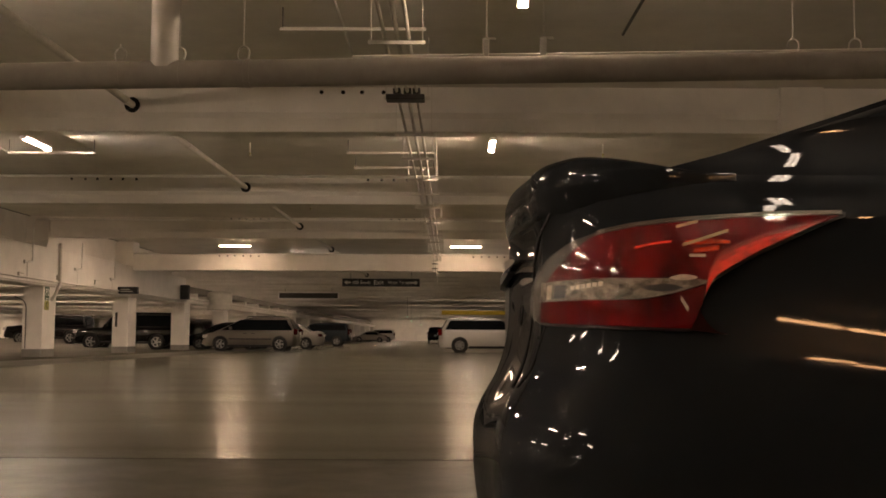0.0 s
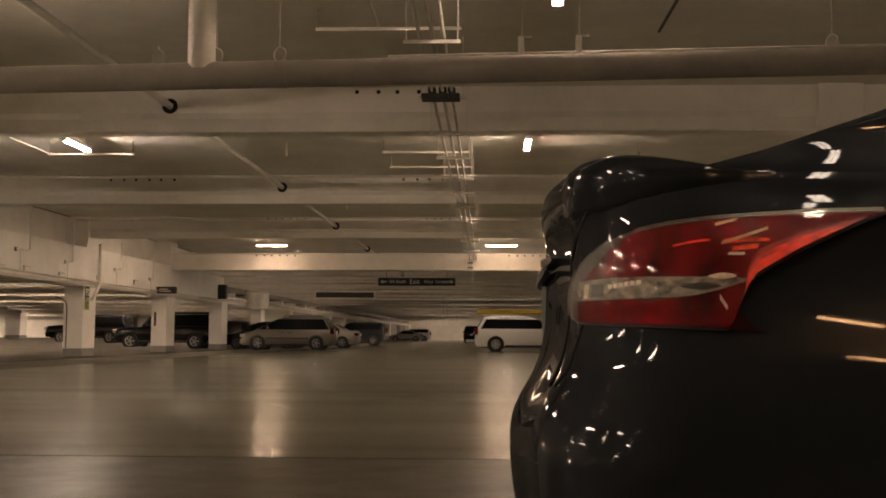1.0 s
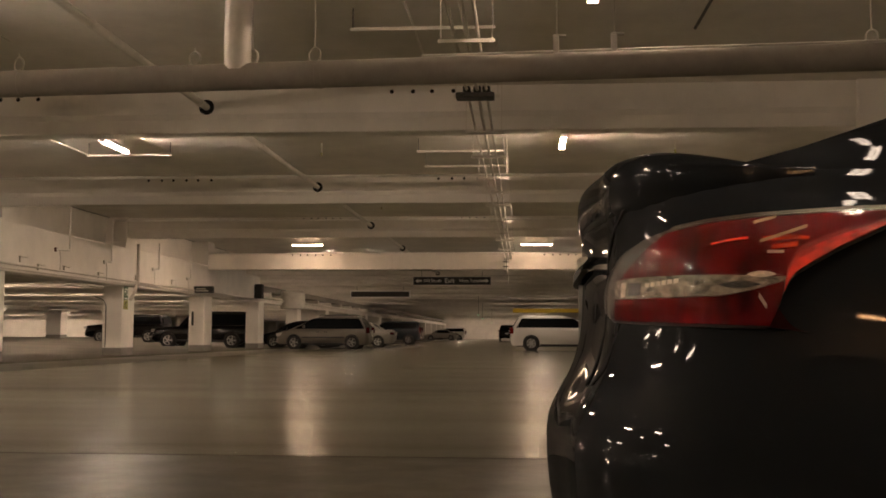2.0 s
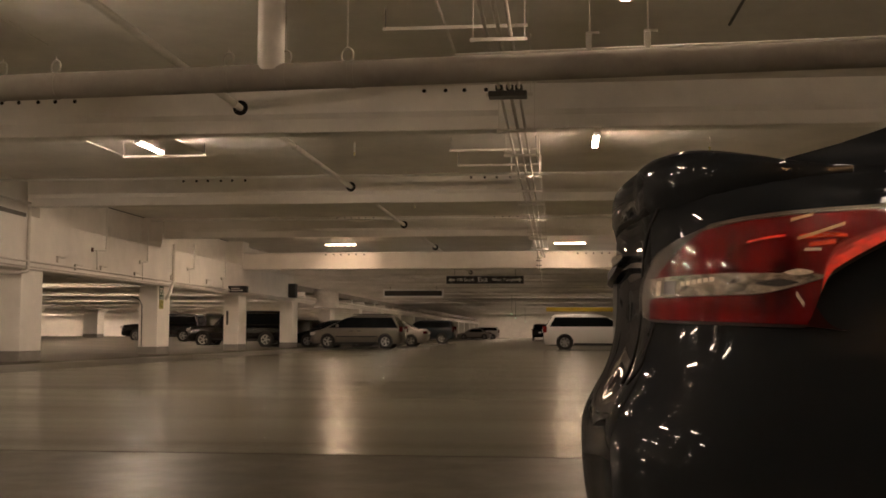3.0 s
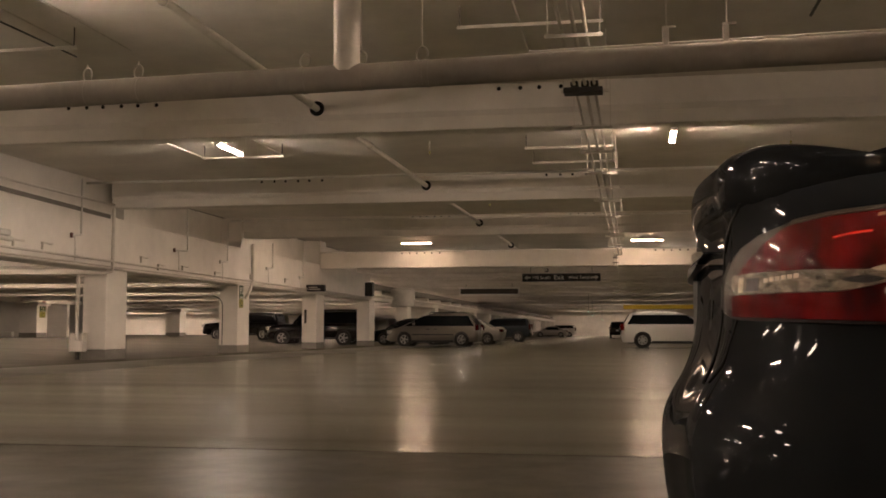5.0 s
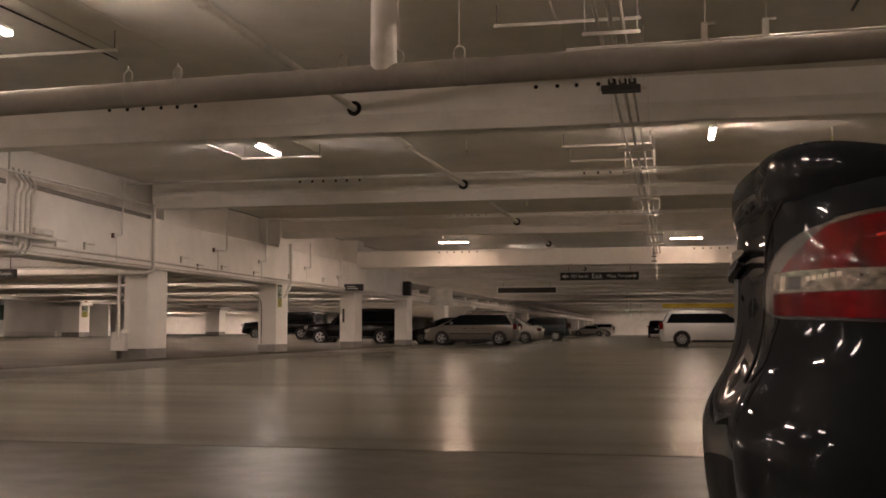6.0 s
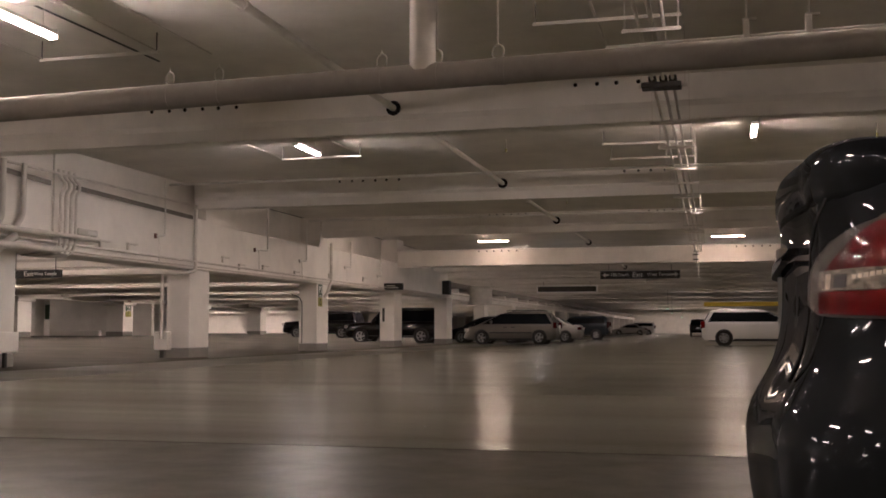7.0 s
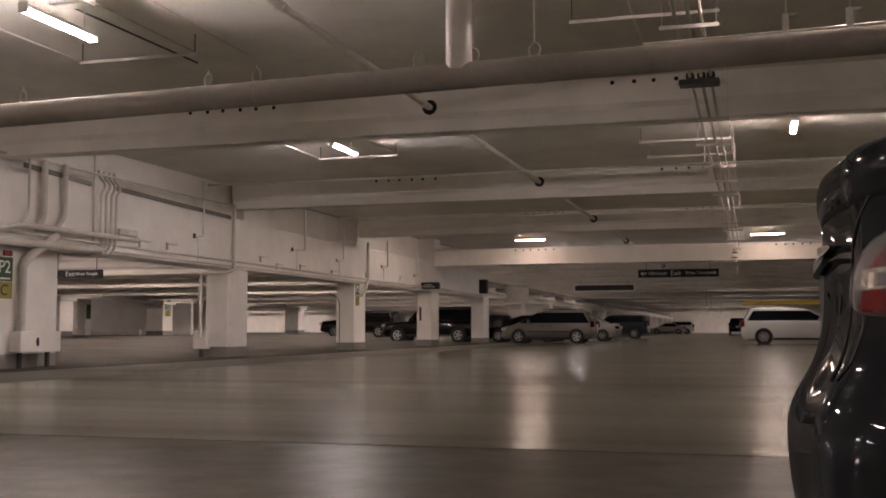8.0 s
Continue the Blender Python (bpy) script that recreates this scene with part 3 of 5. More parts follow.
def vehicle(name, m, spec, paint, label, category):
    """A road vehicle, x from its tail (0) to its nose; spec holds its own measures."""
    car = thing(name, m, label, category, "parked vehicles")
    L, hw, zb = spec["length"], spec["width"] / 2, spec["sill"]
    deck = spec["deck"]
    wheels = [(x, spec["wheel"]) for x in spec["axles"]]

    def zbody(x, y, u):
        t = curve_at(deck, x)
        return zb + (t - zb) * u

    bm = bmesh.new()
    stack(bm, [(u, a, L - b, hw * w, r0, r1, bow) for u, a, b, w, r0, r1, bow in spec["rings"]], zbody, 0.03)
    body = part("body", bm, paint, car, smooth=True)
    cut_wheels(body, wheels, spec["wheel"] * 1.16, hw)
    for p in body.data.polygons:
        p.use_smooth = True
    body.data.set_sharp_from_angle(angle=radians(38))
    # cabin
    c = spec["cabin"]
    zc0, zc1 = c["z"]

    def lin(pair, u):
        return pair[0] + (pair[1] - pair[0]) * min(u, 1.0)
    cab = {"hw": lambda u: lin(c["hw"], u), "z": lambda u: zc0 + (zc1 - zc0) * u}

    def ring(u, inset, zu):
        return (zu, lin(c["x0"], u) + inset, lin(c["x1"], u) - inset * 1.5, lin(c["hw"], u) - inset, 0.10 + 0.06 * u, 0.12 + 0.1 * u, 0.05)
    bm = bmesh.new()
    tops = [ring(0.0, 0, -0.15), ring(0.0, 0, 0.0), ring(0.45, 0, 0.45), ring(0.82, 0, 0.82), ring(0.88, 0.006, 0.885), ring(0.93, 0.025, 0.935), ring(0.97, 0.07, 0.975), ring(1.0, 0.16, 1.0)]
    stack(bm, tops, lambda x, y, u: cab["z"](u) + c.get("arch", 0.02) * (1 - ((x - (c["x0"][1] + c["x1"][1]) / 2) / ((c["x1"][1] - c["x0"][1]) / 2 + 0.01)) ** 2) * max(u - 0.6, 0) / 0.4, 0.03)
    part("cabin", bm, paint, car, smooth=True)
    first, last = spec["panes"][0], spec["panes"][-1]
    band = [(first[0][0] - 0.03, first[0][1] - 0.025), (last[1][0] + 0.03, last[1][1] - 0.025), (last[2][0] + 0.02, last[2][1] + 0.02), (first[3][0] - 0.02, first[3][1] + 0.02)]
    for s in (-1, 1):
        part("window_surround", side_pane(bmesh.new(), band, cab, 0.010, -0.020, s), TINT, car)
    for quad in spec["panes"]:
        for s in (-1, 1):
            part("window", side_pane(bmesh.new(), quad, cab, s=s), TINT, car)
    for nm, end, sgn in (("rear_window", "x0", -1), ("windshield", "x1", 1)):
        u0, u1 = 0.12, 0.84
        q = [(-1, u0), (1, u0), (1, u1), (-1, u1)]
        bm = bmesh.new()
        extrude_outline(bm, q, lambda p, u, d: (lin(c[end], u) + sgn * (0.006 + d), p * (cab["hw"](u) - 0.13), cab["z"](u)), -0.03)
        part(nm, bm, TINT, car)
    add_wheels(car, wheels, spec["wheel"], hw, spec.get("rim", "alloy"))
    # lights, mirrors, handles, bumper strip
    for s in (-1, 1):
        for nm, sizes, mt in (("taillight", spec["tail"], spec.get("tail_mat", RED_LENS)), ("headlight", spec["head"], CLEAR_LENS)):
            if not sizes:
                continue
            x0, x1, z0, z1, inset = sizes
            bm = box(bmesh.new(), x0, x1, hw * inset - 0.13, hw * inset, z0, z1, 0.025, 2)
            o = part(nm, bm, mt, car, smooth=True)
            if s < 0:
                o.matrix_basis = Matrix.Diagonal((1, -1, 1, 1))
        mx, mz = spec["mirror"]
        part("mirror", box(bmesh.new(), mx - 0.07, mx + 0.07, s * hw - 0.03 if s > 0 else -hw - 0.15, s * hw + 0.15 if s > 0 else -hw + 0.03, mz, mz + 0.15, 0.03, 2), spec.get("mirror_paint", paint), car, smooth=True)
        for hx, hz in spec["handles"]:
            bm = box(bmesh.new(), hx - 0.10, hx + 0.10, s * hw * 0.985 - 0.02, s * hw * 0.985 + 0.025, hz, hz + 0.035, 0.01)
            part("door_handle", bm, spec.get("handle_paint", paint), car)
        if "strip" in spec:
            x0, x1, z0, z1 = spec["strip"]
            part("side_strip", box(bmesh.new(), x0, x1, s * hw - 0.02, s * hw + 0.012, z0, z1, 0.008), BLACK_PLASTIC, car)
        part("sill_trim", box(bmesh.new(), spec["axles"][0] + 0.42, spec["axles"][1] - 0.42, s * hw * 0.97 - 0.03, s * hw * 0.97 + 0.012, zb - 0.03, zb + 0.07, 0.012), BLACK_PLASTIC, car)
        if spec.get("rails"):
            x0, x1 = spec["rails"]
            part("roof_rail", tube(bmesh.new(), [(x0, s * (c["hw"][1] - 0.08), zc1 + 0.0), (x0 + 0.1, s * (c["hw"][1] - 0.08), zc1 + 0.06), (x1 - 0.1, s * (c["hw"][1] - 0.08), zc1 + 0.06), (x1, s * (c["hw"][1] - 0.08), zc1 + 0.0)], 0.018, 8, 0.06), BLACK_PLASTIC, car)
    part("underbody", new_box(0.35, L - 0.35, -hw + 0.30, hw - 0.30, zb - 0.05, zb + 0.25), BLACK_PLASTIC, car)
    part("number_plate", new_box(spec.get("plate_x", -0.02), spec.get("plate_x", -0.02) + 0.03, -0.16, 0.16, spec.get("plate_z", 0.75), spec.get("plate_z", 0.75) + 0.16), PLATE, car, "blank pale plate")
    part("grille", new_box(L - 0.05, L + 0.004, -0.45, 0.45, 0.52, 0.70, bevel=0.01), BLACK_PLASTIC, car)
    return car


def minivan_spec():
    return dict(length=5.08, width=1.97, sill=0.24, wheel=0.345, axles=(0.93, 3.98), rim="cover",
                deck=[(0.0, 1.06), (0.6, 1.08), (3.6, 1.06), (4.1, 1.03), (4.75, 0.90), (5.08, 0.70)],
                rings=[(0.0, 0.10, 0.16, 0.93, 0.3, 0.45, 0.05), (0.12, 0.03, 0.05, 0.975, 0.3, 0.5, 0.06), (0.35, 0.0, 0.0, 1.0, 0.26, 0.55, 0.07), (0.55, 0.02, 0.02, 1.0, 0.24, 0.55, 0.07), (0.8, 0.06, 0.08, 0.985, 0.22, 0.55, 0.07), (0.95, 0.08, 0.16, 0.965, 0.2, 0.5, 0.07), (1.0, 0.10, 0.22, 0.94, 0.2, 0.5, 0.07)],
                cabin=dict(z=(1.02, 1.64), x0=(0.08, 0.46), x1=(4.25, 2.80), hw=(0.93, 0.70), arch=0.04),
                panes=[[(0.36, 0.12), (1.28, 0.10), (1.28, 0.80), (0.60, 0.79)], [(1.31, 0.10), (2.42, 0.10), (2.40, 0.80), (1.31, 0.80)], [(2.46, 0.10), (3.78, 0.12), (2.95, 0.79), (2.44, 0.80)]],
                tail=(0.0, 0.20, 0.80, 1.10, 0.985), head=(4.55, 4.93, 0.64, 0.80, 0.90), mirror=(3.45, 1.04),
                handles=[(2.30, 0.92), (2.72, 0.92)], plate_z=0.80, plate_x=-0.03)


def suv_spec(length=5.5, height=1.9, width=2.0, wheelbase=3.4, wheel=0.385):
    k = length / 5.5
    return dict(length=length, width=width, sill=0.36, wheel=wheel, axles=(1.12 * k, 1.12 * k + wheelbase),
                deck=[(0.0, 1.16), (3.6 * k, 1.16), (4.2 * k, 1.14), (5.2 * k, 1.06), (length, 0.92)],
                rings=[(0.0, 0.10, 0.14, 0.94, 0.22, 0.3, 0.03), (0.12, 0.02, 0.03, 0.98, 0.22, 0.3, 0.04), (0.35, 0.0, 0.0, 1.0, 0.2, 0.32, 0.05), (0.7, 0.05, 0.05, 1.0, 0.18, 0.32, 0.05), (0.93, 0.07, 0.09, 0.975, 0.18, 0.3, 0.05), (1.0, 0.09, 0.13, 0.95, 0.18, 0.3, 0.05)],
                cabin=dict(z=(1.12, height), x0=(0.09, 0.26), x1=(4.05 * k, 3.35 * k), hw=(0.945 * width / 2, 0.76 * width / 2), arch=0.015),
                panes=[[(0.30, 0.14), (1.45 * k, 0.14), (1.45 * k, 0.80), (0.42, 0.80)], [(1.55 * k, 0.14), (2.55 * k, 0.14), (2.53 * k, 0.80), (1.55 * k, 0.80)], [(2.65 * k, 0.14), (3.75 * k, 0.14), (3.32 * k, 0.80), (2.64 * k, 0.80)]],
                tail=(0.0, 0.14, 0.86, 1.30, 0.97), head=(length - 0.36, length - 0.06, 0.84, 1.0, 0.93), mirror=(3.6 * k, 1.16),
                handles=[(1.75 * k, 1.02), (2.80 * k, 1.02)], plate_z=0.82)


def sedan_spec():
    return dict(length=4.75, width=1.80, sill=0.22, wheel=0.325, axles=(0.98, 3.74),
                deck=[(0.0, 0.98), (0.5, 1.0), (1.2, 0.94), (3.1, 0.92), (3.6, 0.90), (4.4, 0.76), (4.75, 0.62)],
                rings=[(0.0, 0.12, 0.16, 0.93, 0.3, 0.4, 0.05), (0.14, 0.03, 0.05, 0.975, 0.32, 0.45, 0.07), (0.4, 0.0, 0.0, 1.0, 0.32, 0.5, 0.08), (0.75, 0.05, 0.05, 0.99, 0.3, 0.5, 0.08), (0.94, 0.09, 0.14, 0.95, 0.28, 0.45, 0.08), (1.0, 0.14, 0.22, 0.90, 0.25, 0.4, 0.08)],
                cabin=dict(z=(0.90, 1.45), x0=(0.55, 1.45), x1=(3.75, 2.75), hw=(0.82, 0.60), arch=0.03),
                panes=[[(1.10, 0.16), (2.05, 0.16), (2.05, 0.80), (1.50, 0.80)], [(2.13, 0.16), (3.20, 0.16), (2.72, 0.80), (2.12, 0.80)]],
                tail=(0.02, 0.28, 0.72, 0.88, 0.96), head=(4.25, 4.62, 0.58, 0.72, 0.90), mirror=(2.95, 0.92),
                handles=[(1.45, 0.80), (2.40, 0.80)], plate_z=0.70)


spec = dict(minivan_spec(), tail_mat=RED_LENS_VIVID, axles=(1.03, 4.08))
vehicle("minivan", pose(-0.655, 51.9, 0), spec, WHITE_PAINT, "white minivan with tinted windows parked on the concrete", "car")
spec = dict(minivan_spec(), deck=[(0.0, 0.98), (0.6, 1.0), (3.6, 0.98), (4.1, 0.96), (4.75, 0.86), (5.08, 0.68)], cabin=dict(z=(0.94, 1.64), x0=(0.08, 0.50), x1=(4.35, 2.75), hw=(0.94, 0.70), arch=0.045), handles=[(2.30, 0.84), (2.72, 0.84)],
            panes=[[(0.30, 0.13), (1.28, 0.11), (1.28, 0.83), (0.62, 0.82)], [(1.30, 0.11), (2.42, 0.11), (2.40, 0.84), (1.30, 0.83)], [(2.46, 0.11), (3.92, 0.13), (2.95, 0.82), (2.44, 0.84)]], strip=(1.35, 3.55, 0.56, 0.62), rails=(0.7, 2.7), handle_paint=BLACK_PLASTIC, rim="alloy")
vehicle("minivan", pose(-7.56, 53.7, 0, 0, 0, 180) @ Matrix.Diagonal((0.95, 1, 1, 1)), spec, SILVER_PAINT, "silver-beige minivan with dark side strip and roof rails", "car")
vehicle("sedan", pose(-7.45, 63.0, 0, 0, 0, 180), sedan_spec(), PALE_PAINT, "pale silver sedan parked behind the silver minivan", "car")
vehicle("suv", pose(-7.6, 81.0, 0, 0, 0, 180), dict(suv_spec(4.7, 1.72, 1.9, 2.8, 0.36)), BLUE_PAINT, "dark blue-grey sport utility vehicle", "car")
vehicle("sedan", pose(-8.8, 146.9, 0, 0, 0, 180), sedan_spec(), PALE_PAINT, "pale silver sedan parked far down the bay", "car")
vehicle("suv", pose(-8.0, 151.5, 0, 0, 0, 180), suv_spec(4.6, 1.72, 1.85, 2.7, 0.35), WHITE_PAINT, "white hatchback crossover parked beyond a pale sedan", "car")
vehicle("suv", pose(-1.95, 128.0, 0, 0, 0, 90), suv_spec(5.0, 1.9, 1.9, 3.0, 0.38), DARK_PAINT, "black sport utility vehicle seen from behind", "car")
vehicle("suv", pose(-14.33, 57.3, 0.0, 0, 0, 180), dict(suv_spec(5.6, 1.93, 2.0, 3.46, 0.40), tail=None), DARK_PAINT, "large black sport utility vehicle parked behind the columns", "car")
vehicle("suv", pose(-22.4, 67.0, 0.19, 0, 0, 180), dict(suv_spec(5.3, 1.75, 1.95, 3.1, 0.38), tail=None), DARK_PAINT, "black sport utility vehicle in the low bay", "car")
vehicle("sedan", pose(-9.95, 59.2, 0, 0, 0, 180), sedan_spec(), DARK_PAINT, "black car nose beside a column behind the silver minivan", "car")

# ---------------------------------------------------------------- the near black sedan
HERO_Z0, HERO_HW = 0.22, 0.915
HERO_BOW, HERO_CORNER = 0.17, 0.30
# tail x and half width of the body over its height
TAIL_X = [(0.22, 0.215), (0.27, 0.200), (0.32, 0.187), (0.38, 0.1765), (0.44, 0.171), (0.50, 0.1692), (0.52, 0.1708), (0.54, 0.1745), (0.56, 0.181), (0.58, 0.1898), (0.60, 0.2006), (0.62, 0.2128),
          (0.64, 0.2245), (0.66, 0.2342), (0.68, 0.2416), (0.70, 0.2471), (0.72, 0.2513), (0.74, 0.2549), (0.76, 0.2576), (0.78, 0.2591), (0.84, 0.2612), (0.90, 0.262), (1.0, 0.262), (1.035, 0.268), (1.055, 0.290)]


def half_width(z):
    """Half width of the body: a gentle barrel, with a shoulder that rolls in over the flank."""
    return 0.937 - 0.18 * (z - 0.35) ** 2 - 0.9 * max(z - 0.995, 0.0) ** 1.05


def corner_radius(z):
    """The rear corners are tighter below the bumper's swell, shaped so glints fit the camera's view."""
    return HERO_CORNER - 0.0125 * (1 - math.tanh((z - 0.52) / 0.035))


HALF_WIDTH = [(0.22 + 0.01 * k, half_width(0.22 + 0.01 * k)) for k in range(84)]


def soft_at(table, z):
    """The table's value at a height, averaged over a short height so that the skin has no creases."""
    xs, ys = [a for a, b in table], [b for a, b in table]
    return float(sum(np.interp(z + 0.004 * d, xs, ys) * (8 - abs(d)) for d in range(-7, 8)) / 64)


HERO_RINGS = [(z, soft_at(TAIL_X, z), soft_at(HALF_WIDTH, z), corner_radius(z), HERO_BOW) for z in [0.22 + 0.8 * k / 44 for k in range(45)] + [1.035, 1.047, 1.055]]
HERO_TOP = HERO_RINGS[-1][0]


def hero_ring(z):
    """Tail x, half width and corner radius of the body at a height."""
    for a, b in zip(HERO_RINGS, HERO_RINGS[1:]):
        if z <= b[0]:
            t = (z - a[0]) / (b[0] - a[0])
            return [p + (q - p) * t for p, q in zip(a[1:], b[1:])]
    return list(HERO_RINGS[-1][1:])


def hero_point(q, z, off=0.0):
    """A point on the near side of the body: q metres along the skin from the middle of the tail."""
    def raw(q_, z_):
        x0, hw, r, bow = hero_ring(z_)
        if q_ < hw - r:
            return Vector((x0 + bow * (q_ / hw) ** 2, -q_, z_))
        b0 = x0 + bow * ((hw - r) / hw) ** 2
        a = (q_ - hw + r) / r
        if a < math.pi / 2:
            return Vector((b0 + r * (1 - math.cos(a)), -(hw - r + r * math.sin(a)), z_))
        return Vector((b0 + r + (a - math.pi / 2) * r, -hw, z_))
    p = raw(q, z)
    n = (raw(q + 0.004, z) - raw(q - 0.004, z)).cross(raw(q, z + 0.004) - raw(q, z - 0.004)).normalized()
    if n.dot(p - Vector((2.0, 0, 0.5))) < 0:
        n = -n
    return p + n * off


def skin_patch(bm, q0, q1, lo, hi, off, thick, nq=28, nz=8, mirror=False):
    """A slab on the body's skin between the curves lo(q) and hi(q), swelling gently at mid height."""
    def at(i, j, d):
        q = q0 + (q1 - q0) * i / nq
        a, b = lo(q), hi(q)
        z = a + (b - a) * j / nz
        v = hero_point(q, z, d + 0.012 * max(0.0, 1 - ((z - 0.855) / 0.115) ** 2))
        return Vector((v.x, -v.y, v.z)) if mirror else v
    outer = [[bm.verts.new(at(i, j, off + thick)) for j in range(nz + 1)] for i in range(nq + 1)]
    inner = [[bm.verts.new(at(i, j, off)) for j in range(nz + 1)] for i in range(nq + 1)]
    for i in range(nq):
        for j in range(nz):
            bm.faces.new((outer[i][j], outer[i + 1][j], outer[i + 1][j + 1], outer[i][j + 1]))
            bm.faces.new((inner[i][j], inner[i][j + 1], inner[i + 1][j + 1], inner[i + 1][j]))
    rim = [(i, 0) for i in range(nq)] + [(nq, j) for j in range(nz)] + [(i, nz) for i in range(nq, 0, -1)] + [(0, j) for j in range(nz, 0, -1)]
    for (a, b), (c, d) in zip(rim, rim[1:] + rim[:1]):
        bm.faces.new((inner[a][b], inner[c][d], outer[c][d], outer[a][b]))
    return bm


def skin_line(bm, pts, width, off, thick, mirror=False):
    """A narrow ribbon on the skin along points (q, z)."""
    fine = []
    for (q0, z0), (q1, z1) in zip(pts, pts[1:]):
        fine += [(q0 + (q1 - q0) * k / 6, z0 + (z1 - z0) * k / 6) for k in range(6)]
    fine.append(pts[-1])
    rows = []
    for q, z in fine:
        row = [hero_point(q - width / 2, z, off), hero_point(q + width / 2, z, off), hero_point(q + width / 2, z, off + thick), hero_point(q - width / 2, z, off + thick)]
        rows.append([bm.verts.new((v.x, -v.y if mirror else v.y, v.z)) for v in row])
    for a, b in zip(rows, rows[1:]):
        for i in range(4):
            bm.faces.new((a[i], a[(i + 1) % 4], b[(i + 1) % 4], b[i]))
    bm.faces.new(rows[0])
    bm.faces.new(rows[-1][::-1])
    return bm


spec = sedan_spec()
spec.update(length=5.04, width=1.83, sill=HERO_Z0, wheel=0.335, axles=(1.38, 4.10), tail=None, mirror=(3.28, 0.96), handles=[(1.80, 0.86), (2.78, 0.86)], plate_x=0.257, plate_z=0.70,
            head=(4.53, 4.90, 0.60, 0.74, 0.90),
            deck=[(0.0, HERO_TOP), (1.08, HERO_TOP - 0.015), (1.68, 1.0), (3.48, 0.97), (3.93, 0.94), (4.68, 0.80), (5.04, 0.64)],
            rings=[((z - HERO_Z0) / (HERO_TOP - HERO_Z0), x0, 0.04 + 0.25 * max(z - 0.6, 0) + 0.3 * max(0.45 - z, 0), hw / HERO_HW, r, 0.42, bow) for z, x0, hw, r, bow in HERO_RINGS],
            cabin=dict(z=(1.045, 1.47), x0=(0.52, 1.78), x1=(3.93, 2.98), hw=(0.775, 0.665), arch=0.02),
            panes=[[(1.43, 0.18), (2.33, 0.18), (2.33, 0.80), (1.80, 0.80)], [(2.41, 0.18), (3.48, 0.18), (2.98, 0.80), (2.40, 0.80)]])
sedan = vehicle("sedan", pose(-0.106, 2.90, 0, 0, 0, -5.5), spec, BLACK_PAINT, "glossy black sedan with boot spoiler and wrap-around red tail lamps", "car")

LAMP_TOP = [(0.706, 0.800), (0.714, 0.833), (0.736, 0.863), (0.769, 0.890), (0.817, 0.914), (0.876, 0.931), (0.936, 0.941), (1.015, 0.949), (1.087, 0.954), (1.20, 0.960), (1.313, 0.961)]
LAMP_LOW = [(0.706, 0.775), (0.725, 0.764), (0.754, 0.760), (0.834, 0.757), (0.958, 0.753), (1.072, 0.749), (1.078, 0.775), (1.086, 0.815), (1.098, 0.840), (1.122, 0.857), (1.17, 0.887), (1.222, 0.914), (1.27, 0.939), (1.313, 0.958)]


def lamp_hi(q):
    return np.interp(q, [a for a, b in LAMP_TOP], [b for a, b in LAMP_TOP])


def lamp_lo(q):
    return np.interp(q, [a for a, b in LAMP_LOW], [b for a, b in LAMP_LOW])


def strip_lo(q):
    """Lower edge of the clear strip, which tapers towards the front."""
    return 0.803 + 0.034 * min(max((q - 0.97) / 0.13, 0.0), 1.0) ** 1.5


def strip_hi(q):
    return min(0.838 + 0.004 * math.sin(q * 9), lamp_hi(q) - 0.004)


def rim_in(q):
    """Inner edge of the pale rim round the tail end of the lamp."""
    return max(lamp_hi(q) - 0.005 - 0.42 * max(0.86 - q, 0.0), 0.842)


